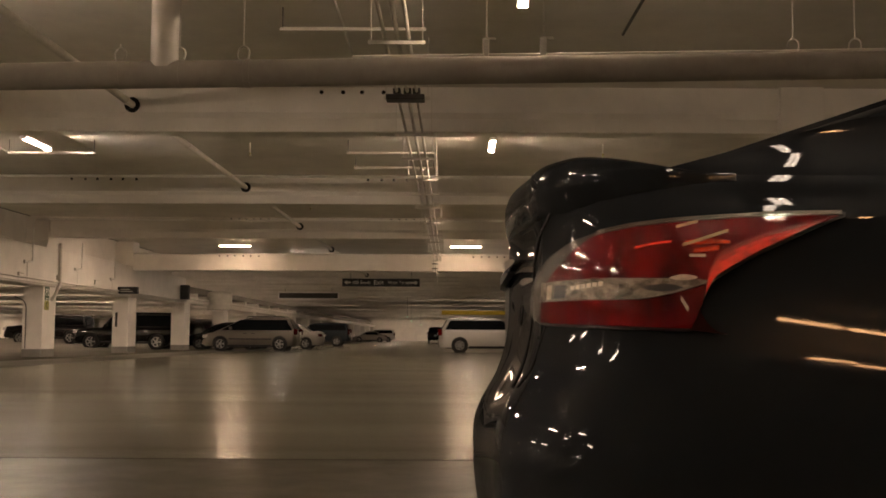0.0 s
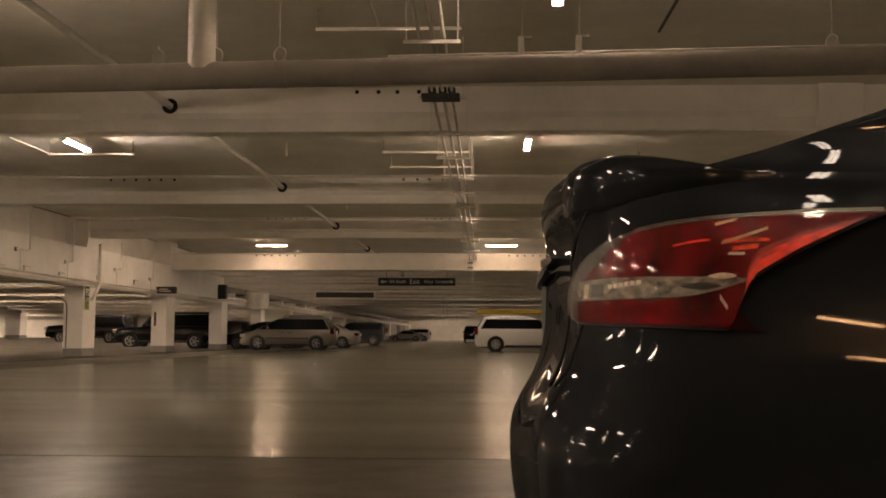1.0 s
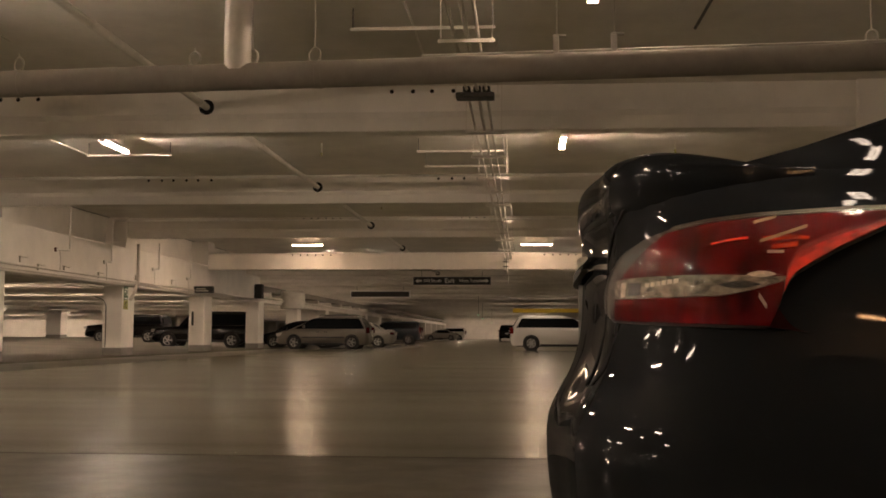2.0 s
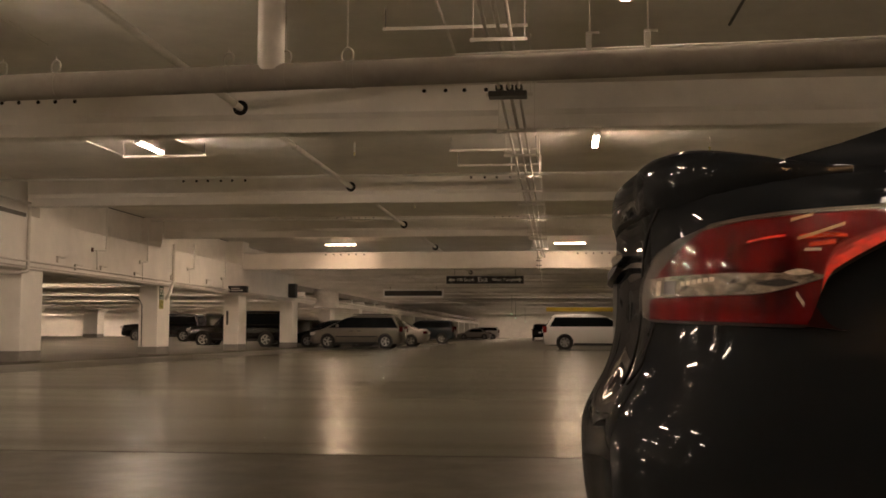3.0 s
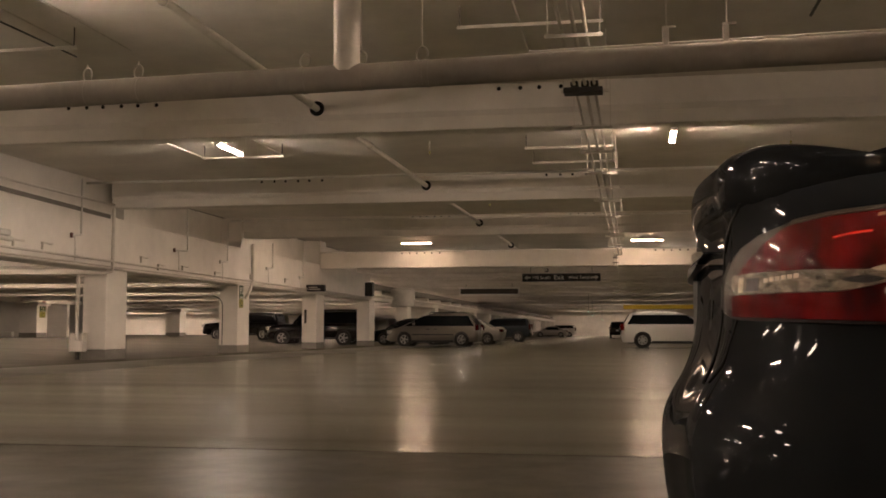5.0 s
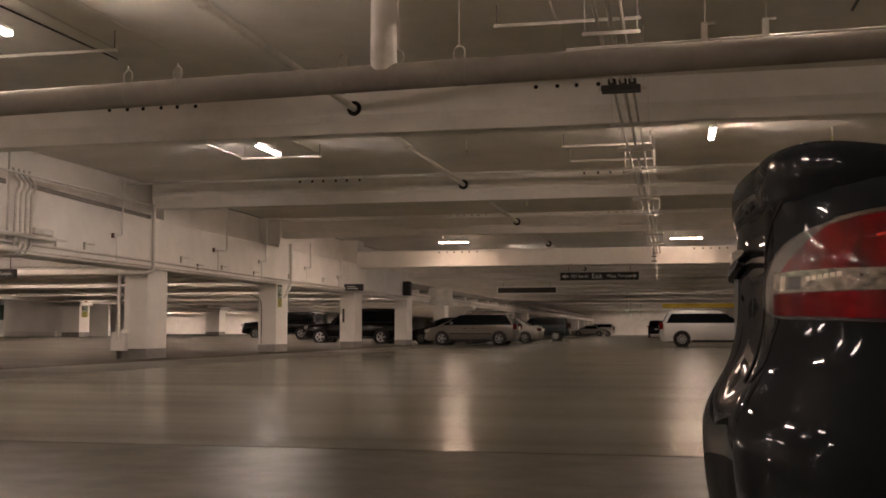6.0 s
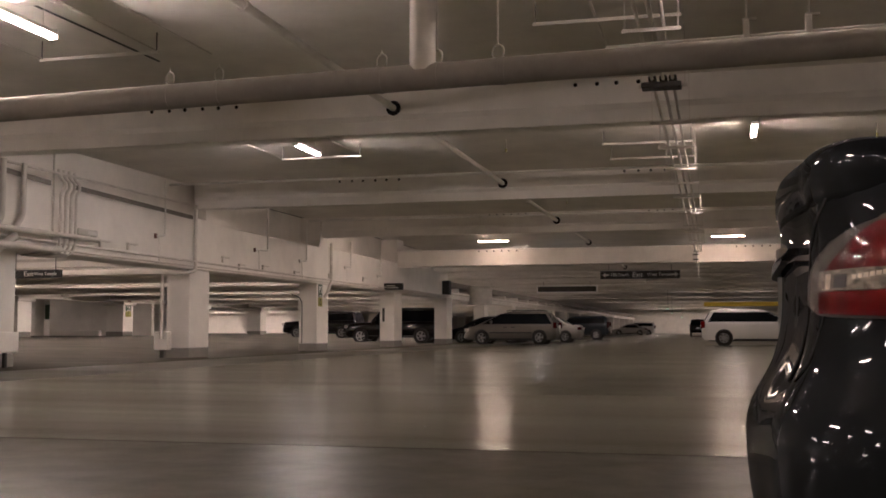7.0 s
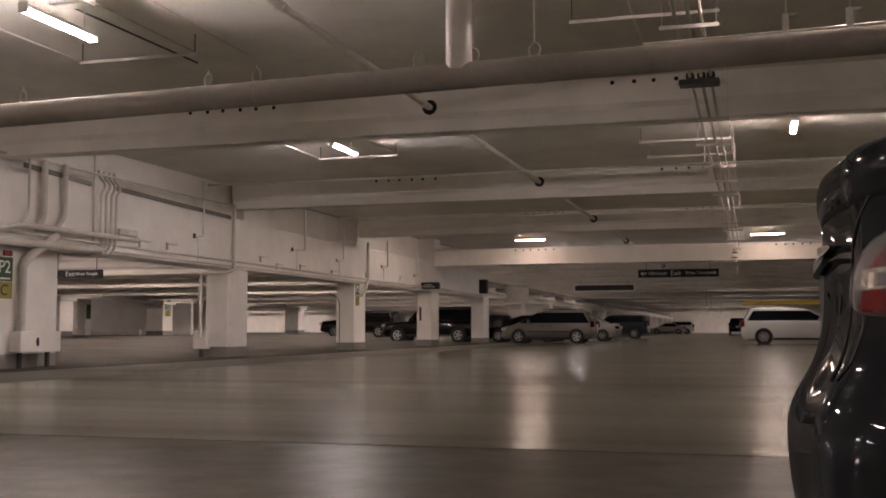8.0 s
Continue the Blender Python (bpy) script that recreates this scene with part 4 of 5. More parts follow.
for mirror in (False, True):
    light = part("taillight", skin_patch(bmesh.new(), 0.703, 1.313, lambda q: lamp_lo(q) - 0.003, lambda q: lamp_hi(q) + 0.003, 0.0, 0.003, 80, 6, mirror), BLACK_PLASTIC, sedan, "red and clear tail lamp wrapping round the corner", smooth=True)
    part("upper_red_chamber", skin_patch(bmesh.new(), 0.760, 1.300, lambda q: max(lamp_lo(q) + 0.002, strip_hi(q)), lambda q: max(rim_in(q) if q < 0.90 else lamp_hi(q) - 0.004, lamp_lo(q) + 0.003), 0.003, 0.004, 90, 12, mirror), RED_REFLECTOR, light, smooth=True)
    part("clear_chamber", skin_patch(bmesh.new(), 0.744, 1.098, strip_lo, strip_hi, 0.003, 0.0045, 60, 6, mirror), REFLECTOR, light, smooth=True)
    part("lower_red_chamber", skin_patch(bmesh.new(), 0.744, 1.082, lambda q: lamp_lo(q) + 0.002, lambda q: max(strip_lo(q) - 0.001, lamp_lo(q) + 0.003), 0.003, 0.004, 60, 6, mirror), RED_REFLECTOR, light, smooth=True)
    part("lens_corner", skin_patch(bmesh.new(), 1.070, 1.138, lambda q: 0.749 - 0.008 * (q - 1.07) / 0.068, lambda q: 0.742 + 0.055 * (1 - (q - 1.07) / 0.068) ** 2, 0.0025, 0.003, 14, 4, mirror), RED_DARK, light, smooth=True)
    part("rim_chamber", skin_patch(bmesh.new(), 0.709, 0.744, lambda q: lamp_lo(q) + 0.002, lambda q: lamp_hi(q) - 0.001, 0.003, 0.004, 10, 12, mirror), CLEAR_RIM, light, smooth=True)
    part("rim_chamber", skin_patch(bmesh.new(), 0.744, 0.90, rim_in, lambda q: max(lamp_hi(q) - 0.001, rim_in(q) + 0.002), 0.003, 0.004, 40, 6, mirror), CLEAR_RIM, light, smooth=True)
    # three graded reds paint the fading glow along the lens's lower edge
    for lift, q1, band_mat in ((0.046, 1.275, RED_DEEP), (0.034, 1.262, RED_MID), (0.022, 1.240, RED_BRIGHT)):
        part("side_glow_band", skin_patch(bmesh.new(), 1.084, q1, lambda q: lamp_lo(q) + 0.004, lambda q, lift=lift, q1=q1: min(lamp_lo(q) + 0.005 + lift * max(1 - (q - 1.084) / (q1 - 1.084), 0.0) ** 0.8, lamp_hi(q) - 0.008), 0.0072 + 0.0006 * (0.046 - lift) / 0.011, 0.0008, 30, 4, mirror), band_mat, light, smooth=True)
    # orange-red bars painted in place of glints in the upper chamber
    part("upper_glint", skin_patch(bmesh.new(), 1.035, 1.114, lambda q: 0.900 + 0.003 * math.sin((q - 1.035) * 25), lambda q: 0.908 + 0.004 * math.sin((q - 1.035) * 40), 0.0072, 0.001, 16, 3, mirror), RED_ORANGE, light)
    part("upper_glint", skin_patch(bmesh.new(), 1.052, 1.096, lambda q: 0.886 + 0.10 * (q - 1.052), lambda q: 0.893 + 0.14 * (q - 1.052), 0.0072, 0.001, 10, 3, mirror), RED_ORANGE, light)
    part("reflector_cell", skin_patch(bmesh.new(), 1.046, 1.074, lambda q: 0.878, lambda q: 0.883, 0.0076, 0.001, 6, 2, mirror), PALE_CELL, light)
    part("long_reflex", skin_patch(bmesh.new(), 0.951, 1.012, lambda q: 0.895 + 0.010 * math.sin((q - 0.951) / 0.061 * 1.4), lambda q: 0.899 + 0.010 * math.sin((q - 0.951) / 0.061 * 1.4), 0.0072, 0.001, 12, 2, mirror), RED_BRIGHT, light)
    part("reflector_bar", skin_patch(bmesh.new(), 0.768, 0.782, lambda q: 0.806, lambda q: 0.834, 0.0074, 0.001, 3, 3, mirror), PALE_CELL, light)
    part("reflector_pocket", skin_patch(bmesh.new(), 0.792, 0.822, lambda q: 0.808, lambda q: 0.832, 0.0074, 0.001, 4, 3, mirror), BLACK_PLASTIC, light)
    for k in range(6):
        part("reflector_cell", skin_patch(bmesh.new(), 0.834 + 0.012 * k, 0.843 + 0.012 * k, lambda q, k=k: 0.822 + 0.0012 * k, lambda q, k=k: 0.830 + 0.0012 * k, 0.0074, 0.001, 2, 2, mirror), PALE_CELL, light)
    part("reflector_pocket", skin_patch(bmesh.new(), 0.975, 1.045, lambda q: 0.822 - 0.006 * math.sin((q - 0.975) / 0.07 * math.pi), lambda q: 0.823 + 0.006 * math.sin((q - 0.975) / 0.07 * math.pi), 0.0074, 0.001, 10, 2, mirror), BLACK_PLASTIC, light)
    part("reflector_cell", skin_patch(bmesh.new(), 1.020, 1.066, lambda q: 0.839 - 0.004 * math.sin((q - 1.02) / 0.046 * math.pi), lambda q: 0.841 + 0.005 * math.sin((q - 1.02) / 0.046 * math.pi), 0.0085, 0.001, 10, 2, mirror), PALE_CELL, light)
    part("reflector_cell", skin_patch(bmesh.new(), 1.044, 1.060, lambda q: 0.800 - 1.3 * (q - 1.044), lambda q: 0.808 - 1.3 * (q - 1.044), 0.0085, 0.001, 6, 2, mirror), PALE_CELL, light)
    part("chrome_edge", skin_patch(bmesh.new(), 0.87, 1.305, lambda q: lamp_hi(q) - 0.003, lambda q: lamp_hi(q) + 0.005, 0.003, 0.005, 60, 1, mirror), CHROME_DULL, light, "dull chrome edge along the lamp", smooth=True)
    # two amber slivers painted where a lamp's reflection crosses the lens
    part("amber_streak", skin_patch(bmesh.new(), 1.032, 1.108, lambda q: 0.897 + 0.36 * (q - 1.032), lambda q: 0.903 + 0.36 * (q - 1.032), 0.0085, 0.001, 10, 2, mirror), AMBER_STREAK, light)
    part("amber_streak", skin_patch(bmesh.new(), 1.016, 1.052, lambda q: 0.932 + 0.30 * (q - 1.016), lambda q: 0.938 + 0.30 * (q - 1.016), 0.0085, 0.001, 8, 2, mirror), AMBER_STREAK, light)
    cover = part("outer_lens", skin_patch(bmesh.new(), 0.708, 1.306, lambda q: lamp_lo(q) + 0.001, lambda q: max(lamp_hi(q) - 0.001, lamp_lo(q) + 0.002), 0.0125, 0.002, 90, 12, mirror), CLEAR_COVER, light, "clear glossy outer lens", smooth=True)
    cover.visible_shadow = False
    part("boot_gap", skin_line(bmesh.new(), [(0.745, 1.030), (0.705, 0.970), (0.66, 0.93), (0.63, 0.885), (0.612, 0.80), (0.605, 0.72), (0.60, 0.63)], 0.010, -0.002, 0.0035, mirror), HOLE_MAT, sedan)
    part("bumper_gap", skin_line(bmesh.new(), [(0.60, 0.63), (0.68, 0.635), (0.72, 0.67), (0.735, 0.74), (0.740, 0.758)], 0.005, -0.002, 0.003, mirror), HOLE_MAT, sedan)

# rear pillars: a hollow sweep from the shoulder up to the roof side
for s in (-1, 1):
    bm = bmesh.new()
    grid = []
    for i in range(37):
        x = 0.56 + 1.5 * i / 36
        roof = 1.045 + 0.425 * min((x - 0.52) / 1.26, 1.0)
        top = min(1.045 + 0.80 * (roof - 1.045), 1.165)
        k = (top - 1.045) / 0.425
        deck_z = HERO_Z0 + (curve_at(spec["deck"], x) - HERO_Z0) * (1.03 - HERO_Z0) / (HERO_TOP - HERO_Z0)
        p0, p2 = Vector((half_width(1.03) - 0.001, deck_z)), Vector((0.775 - 0.11 * k + 0.003, top))
        p1 = Vector((p2.x + 0.010, min(1.075, 1.045 + 0.35 * (top - 1.045))))
        row = []
        for j in range(15):
            t = j / 14
            p = (1 - t) ** 2 * p0 + 2 * t * (1 - t) * p1 + t * t * p2
            row.append(bm.verts.new((x + 0.10 * (p0.x - p.x), s * p.x, p.y)))
        grid.append(row + [bm.verts.new((x + 0.02, s * (p2.x - 0.03), top)), bm.verts.new((x, s * (p0.x - 0.06), 0.98))])
    m = len(grid[0])
    for a, b in zip(grid, grid[1:]):
        for j in range(m):
            bm.faces.new((a[j], a[(j + 1) % m], b[(j + 1) % m], b[j]))
    bm.faces.new(grid[0])
    bm.faces.new(grid[-1][::-1])
    part("rear_pillar", bm, BLACK_PAINT, sedan, smooth=True, angle=50)

# boot spoiler: a rounded lip that follows the lid round its corners
bm = bmesh.new()
rows = []
for k in range(-40, 41):
    q = 1.12 * k / 40
    end = min((1.12 - abs(q)) / 0.38, 1.0)
    end = end * end * (3 - 2 * end)
    rise = 0.010 + 0.044 * end
    out = 0.0015 + 0.010 * end
    foot = 1.025 - 0.050 * end
    sec = [(-0.05, foot - 0.002), (0.0005, foot), (out * 0.4, foot + 0.018 * end), (out * 0.9, 1.012 + 0.014 * (1 - end)), (out, 1.032), (out * 0.9, 1.040 + rise * 0.35), (out * 0.4, 1.040 + rise * 0.68), (-0.010, 1.040 + rise * 0.90), (-0.026, 1.040 + rise), (-0.06, 1.040 + rise), (-0.11, 1.040 + rise * 0.82), (-0.16, 1.040 + rise * 0.55), (-0.21, 1.046), (-0.22, 1.0)]
    row = []
    for off, z in sec:
        p = hero_point(abs(q), 0.99, off - 0.05 * (1 - end))
        row.append(bm.verts.new((p.x, p.y if q >= 0 else -p.y, z)))
    rows.append(row)
for a, b in zip(rows, rows[1:]):
    for i in range(len(a)):
        bm.faces.new((a[i], a[(i + 1) % len(a)], b[(i + 1) % len(a)], b[i]))
bm.faces.new(rows[0])
bm.faces.new(rows[-1][::-1])
part("spoiler", bm, BLACK_PAINT, sedan, smooth=True, angle=80)
for mirror in (False, True):
    part("boot_trim", skin_patch(bmesh.new(), 0.0, 0.46, lambda q: 0.906 - 0.016 * math.sqrt(1.001 - (q / 0.46) ** 2), lambda q: 0.906 + 0.016 * math.sqrt(1.001 - (q / 0.46) ** 2), -0.004, 0.011, 24, 4, mirror), CHROME, sedan, "chrome bar across the boot lid", smooth=True)
    part("boot_grip", skin_patch(bmesh.new(), 0.0, 0.40, lambda q: 0.884 - 0.024 * math.sqrt(1.001 - (q / 0.40) ** 2), lambda q: 0.886, -0.004, 0.015, 24, 3, mirror), BLACK_PLASTIC, sedan, smooth=True)
part("exhaust_tip", lathe(bmesh.new(), [(0.035, 0.22), (0.04, 0.22), (0.04, 0.44), (0.035, 0.44)], 16, "X", (0, -0.5, 0.25)), CHROME, sedan, smooth=True)

# ---------------------------------------------------------------- pipes and conduits of the high bay


def run(name, label, category, group, pieces, material, seg=10, smooth=True):
    """A pipe run: pieces are (part name, path, radius, bend)."""
    ob = thing(name, pose(0, 0, 0), label, category, group)
    for nm, path, r, bend in pieces:
        part(nm, tube(bmesh.new(), path, r, seg, bend), material, ob, smooth=smooth)
    return ob


# large drain pipe across the bay, falling gently to one side
DRAIN_Y, DRAIN_R = 9.4, 0.121


def drain_z(x):
    return 3.097 + 0.0168 * x


drain = run("drain_pipe", "large grey-painted drain pipe hung across the bay", "pipe", "", [("pipe", [(-13.55, DRAIN_Y, drain_z(-13.55)), (12.0, DRAIN_Y, drain_z(12.0))], DRAIN_R, 0)], PIPE_MAT, 28)
for x in (-4.61, -1.82, 4.16):
    bm = tube(bmesh.new(), [(x - 0.02, DRAIN_Y, drain_z(x)), (x + 0.02, DRAIN_Y, drain_z(x))], DRAIN_R + 0.006, 28)
    part("coupling", bm, PIPE_MAT, drain, smooth=True)
for x in (-7.28, -5.14, -4.62, -2.97, -2.44, -1.87, 3.02, 3.57, 5.4):
    z = drain_z(x) + DRAIN_R
    bm = tube(bmesh.new(), [(x, DRAIN_Y, z + 0.11), (x, DRAIN_Y, CEIL if x > -2.6 else z + 0.16)], 0.005, 6)
    loop = [(x + (0.045 if x > 0 else 0.060) * math.sin(a), DRAIN_Y - 0.03 * math.sin(a), z + 0.055 - 0.066 * math.cos(a)) for a in [2 * math.pi * k / 18 for k in range(19)]]
    tube(bm, loop, 0.006 if x > 0 else 0.0075, 6)
    part("hanger", bm, PIPE_LIGHT, drain, "steel rod with wire loop", smooth=True)
    part("band", tube(bmesh.new(), [(x - 0.015, DRAIN_Y, drain_z(x)), (x + 0.015, DRAIN_Y, drain_z(x))], DRAIN_R + 0.004, 28), PIPE_MAT, drain, smooth=True)
# vertical branch with a slim pipe beside it
part("riser", tube(bmesh.new(), [(-2.575, DRAIN_Y, drain_z(-2.575) + 0.05), (-2.575, DRAIN_Y, CEIL)], 0.122, 24), PIPE_LIGHT, drain, smooth=True)
part("top_conduit", tube(bmesh.new(), [(-0.9, DRAIN_Y, drain_z(-0.9) + DRAIN_R + 0.015), (9.0, DRAIN_Y, drain_z(9.0) + DRAIN_R + 0.015)], 0.015, 8), CONDUIT, drain, smooth=True)
for x in (0.30, 0.81):
    z = drain_z(x) + DRAIN_R
    bm = new_box(x - 0.035, x + 0.02, DRAIN_Y - 0.03, DRAIN_Y + 0.03, z - 0.03, z + 0.15, bevel=0.006)
    box(bm, x - 0.035, x + 0.08, DRAIN_Y - 0.03, DRAIN_Y + 0.03, z + 0.15, z + 0.165)
    tube(bm, [(x, DRAIN_Y, z + 0.16), (x, DRAIN_Y, CEIL)], 0.006, 6)
    part("hanger_post", bm, PIPE_LIGHT, drain)

# sprinkler main that passes through sleeves in the beams
SPR_X, SPR_Z = -5.14, 4.42
sprinkler = run("sprinkler_pipe", "white-painted sprinkler pipe passing through the beams", "pipe", "", [("pipe", [(SPR_X, -10, SPR_Z), (SPR_X, 190, SPR_Z)], 0.055, 0)], PIPE_LIGHT, 14)
for y in GRID[8:15]:
    part("sleeve", lathe(bmesh.new(), [(0.062, -0.262), (0.125, -0.262), (0.125, -0.2), (0.062, -0.2)], 22, "Y", (SPR_X, y, SPR_Z)), HOLE_MAT, sprinkler, "dark sleeve round the pipe", smooth=True)
    for dy in (-2.2, -0.62, 1.9, 3.4):
        part("coupling", tube(bmesh.new(), [(SPR_X, y + dy - 0.05, SPR_Z), (SPR_X, y + dy + 0.05, SPR_Z)], 0.068, 14), PIPE_LIGHT, sprinkler, smooth=True)
    part("hanger", tube(bmesh.new(), [(SPR_X, y + 2.6, SPR_Z + 0.05), (SPR_X, y + 2.6, CEIL)], 0.006, 6), PIPE_LIGHT, sprinkler)

# sprinkler heads on short drops between the beams
for x, y in ((-4.2, 22.0), (-4.2, 31.6), (3.1, 22.0)):
    ob = thing("sprinkler", pose(x, y, CEIL), "small brass sprinkler head on a white drop under the slab", "sprinkler", "sprinkler heads")
    part("drop", tube(bmesh.new(), [(0, 0, 0), (0, 0, -0.20)], 0.014, 8), PIPE_LIGHT, ob, smooth=True)
    part("nozzle", lathe(bmesh.new(), [(0.001, -0.20), (0.022, -0.20), (0.022, -0.225), (0.010, -0.235), (0.010, -0.255), (0.034, -0.258), (0.034, -0.264), (0.001, -0.264)], 12, "Z"), SIGN_YELLOW, ob, "dull brass nozzle", smooth=True)

# rows of form-tie holes in the beam faces
for y, z, rows in ((GRID[9], 4.636, ((-2.105, 4, 0.325),)), (GRID[9], 4.585, ((-9.60, 6, 0.32),)), (GRID[10], 4.615, ((-9.49, 6, 0.32), (-2.10, 4, 0.32))), (GRID[11], 4.655, ((-7.46, 6, 0.25), (-2.06, 4, 0.25))), (LEDGE_Y - 0.02, 4.13, ((-9.9, 6, 0.33), (0.9, 5, 0.33))), (GRID[13], 4.62, ((-7.5, 6, 0.3), (-2.1, 4, 0.3)))):
    for x0, n, step in rows:
        for i in range(n):
            x = x0 + i * step + (0.02 if i % 2 else 0)
            structure("tie_hole", lathe(bmesh.new(), [(0.001, -0.002), (0.034, -0.002), (0.034, 0.03), (0.001, 0.03)], 12, "Y", (x, y - 0.251, z)), HOLE_MAT, "small dark form-tie hole in a beam face")

# three conduits on trapeze hangers, running the length of the bay under the beams
CX = (-0.74, -0.60, -0.48)
conduits = run("conduit_rack", "three white-painted conduits on trapeze hangers under the beams", "conduit", "", [], CONDUIT)
for i, x in enumerate(CX):
    part("conduit", tube(bmesh.new(), [(x, -8, 3.955), (x, LEDGE_Y - 0.28, 3.955)], 0.021 + 0.004 * (i == 1), 10), CONDUIT, conduits, smooth=True)
for y in (5.0, 9.5, 11.4, 14.1, 16.7, 19.0, 21.6, 23.8, 26.3, 30.0, 33.6, 36.0, 40.0):
    x0, x1 = -0.92, -0.30
    bm = new_box(x0, x1, y - 0.02, y + 0.02, 3.885, 3.925)
    for x in (x0 + 0.03, x1 - 0.03):
        tube(bm, [(x, y, 3.88), (x, y, CEIL if min(abs(y - g) for g in GRID) > 0.3 else BEAM_BOTTOM)], 0.007, 6)
    part("trapeze", bm, CONDUIT, conduits, "steel trapeze hanger")
part("saddle", new_box(-0.885, -0.375, 13.95, 14.2, 3.86, 3.93, bevel=0.01), DARK_STEEL, conduits, "dark steel saddle under the conduits")
for x in CX:
    part("clamp", new_box(x - 0.05, x + 0.05, 13.9, 14.15, 3.93, 4.0, bevel=0.012), DARK_STEEL, conduits)

# where the rack meets the deep beam, conduits turn down its face
for i, x in enumerate((-0.78, -0.68)):
    part("drop", tube(bmesh.new(), [(x, LEDGE_Y - 0.9, 3.96), (x, LEDGE_Y - 0.31, 3.96), (x, LEDGE_Y - 0.31, 3.46 - 0.1 * i)], 0.026, 8, 0.12), PIPE_WHITE, conduits, smooth=True)
    for z in (3.62, 3.82):
        part("clamp", new_box(x - 0.06, x + 0.06, LEDGE_Y - 0.345, LEDGE_Y - 0.27, z - 0.02, z + 0.02), DARK_STEEL, conduits)
part("drop", tube(bmesh.new(), [(-0.62, LEDGE_Y - 0.31, 3.50), (-0.62, LEDGE_Y - 0.31, 3.12), (-0.66, LEDGE_Y - 0.31, 2.98), (-0.60, LEDGE_Y - 0.31, 2.86)], 0.018, 8, 0.05), PIPE_WHITE, conduits, smooth=True)

# struts and thin rods under the slab
for x0, x1, y, z in ((-2.10, -0.33, 12.77, 4.45), (-2.15, -0.37, 21.55, 4.45), (-2.17, -0.39, 23.5, 4.45), (-8.98, -7.17, 12.8, 4.45), (-9.1, -7.3, 21.68, 4.45)):
    ob = thing("ceiling_strut", pose(0, 0, 0), "slim white-painted steel strut under the slab", "strut", "ceiling struts")
    part("bar", new_box(x0, x1, y - 0.02, y + 0.02, z - 0.02, z + 0.02), CONDUIT, ob)
    for x in (x0 + 0.03, x1 - 0.03):
        part("rod", tube(bmesh.new(), [(x, y, z), (x, y, CEIL)], 0.008, 6), DARK_STEEL, ob)
for x, y0, y1, z in ((-9.1, 18.6, 21.7, 4.47), (-7.31, 18.6, 21.7, 4.47), (-8.96, 9.0, 12.8, 4.47), (-7.2, 9.0, 12.8, 4.47), (-6.8, 9.0, 13.6, 4.6), ):
    run("ceiling_conduit", "thin painted conduit under the slab", "conduit", "thin ceiling conduits", [("pipe", [(x, y0, z), (x, y1, z)], 0.012, 0)], CONDUIT, 8)
run("ceiling_conduit", "thin painted conduit under the slab", "conduit", "thin ceiling conduits", [("pipe", [(-1.376, 9.5, 4.6), (-1.376, 14.5, 4.6)], 0.018, 0)], PIPE_LIGHT, 8)
run("ceiling_conduit", "thin dark conduit under the slab", "conduit", "thin ceiling conduits", [("pipe", [(2.24, 9.5, 4.69), (2.22, 13.8, 4.69)], 0.020, 0)], DARK_STEEL, 8)
run("ceiling_conduit", "thin dark conduit under the slab", "conduit", "thin ceiling conduits", [("pipe", [(-7.95, 10.4, 4.66), (-7.83, 14.0, 4.66)], 0.014, 0)], DARK_STEEL, 8)
ob = thing("junction_box", pose(-7.68, 10.75, 4.62), "grey steel junction box under the slab beside a lamp", "junction box")
part("case", new_box(-0.24, 0.24, -0.12, 0.12, -0.07, 0.10, bevel=0.012), SIGN_GREY, ob)
part("lid", new_box(-0.20, 0.20, -0.09, 0.09, -0.076, -0.07), CONDUIT, ob)
# conduits along the tops of the beams
for y, z, x1 in ((24.88, 4.46, 3.9), (34.72, 4.49, 3.85), (LEDGE_Y - 0.26, 4.20, 4.6)):
    run("beam_conduit", "thin white conduit running across the bay under the slab", "conduit", "beam conduits", [("pipe", [(X_LEFT + 0.43, y, z), (x1, y, z)], 0.030, 0)], PIPE_WHITE, 8)

# ---------------------------------------------------------------- services on the girder face
GX = X_LEFT + 0.40
run("girder_pipe", "white-painted pipe along the foot of the girder", "pipe", "girder pipes", [("pipe", [(GX + 0.05, 16.0, 2.60), (GX + 0.05, 54.6, 2.50)], 0.030, 0)], PIPE_LIGHT)
run("girder_pipe", "white-painted pipe along the shallow edge girder", "pipe", "girder pipes", [("pipe", [(X_LEFT + 0.34, 54.6, 2.62), (X_LEFT + 0.34, 112.0, 2.62)], 0.035, 0)], PIPE_LIGHT)
run("girder_pipe", "thin pipe along the lower edge of the girder", "pipe", "girder pipes", [("pipe", [(GX + 0.035, 16.0, 2.44), (GX + 0.035, 54.6, 2.44)], 0.022, 0)], PIPE_LIGHT)
run("girder_pipe", "white-painted pipe high along the girder", "pipe", "girder pipes", [("pipe", [(GX + 0.06, 16.0, 4.07), (GX + 0.06, 26.35, 4.07)], 0.028, 0)], PIPE_LIGHT)
run("girder_pipe", "pipe dropping down a column from the girder", "pipe", "girder pipes", [("pipe", [(GX + 0.06, 26.3, 3.98), (GX + 0.06, 26.3, 2.33), (GX + 0.06, 26.2, 2.30), (GX - 0.1, 26.02, 2.24), (GX - 0.76, 26.02, 2.24), (GX - 0.76, 26.02, 0.5)], 0.045, 0.10)], PIPE_LIGHT)
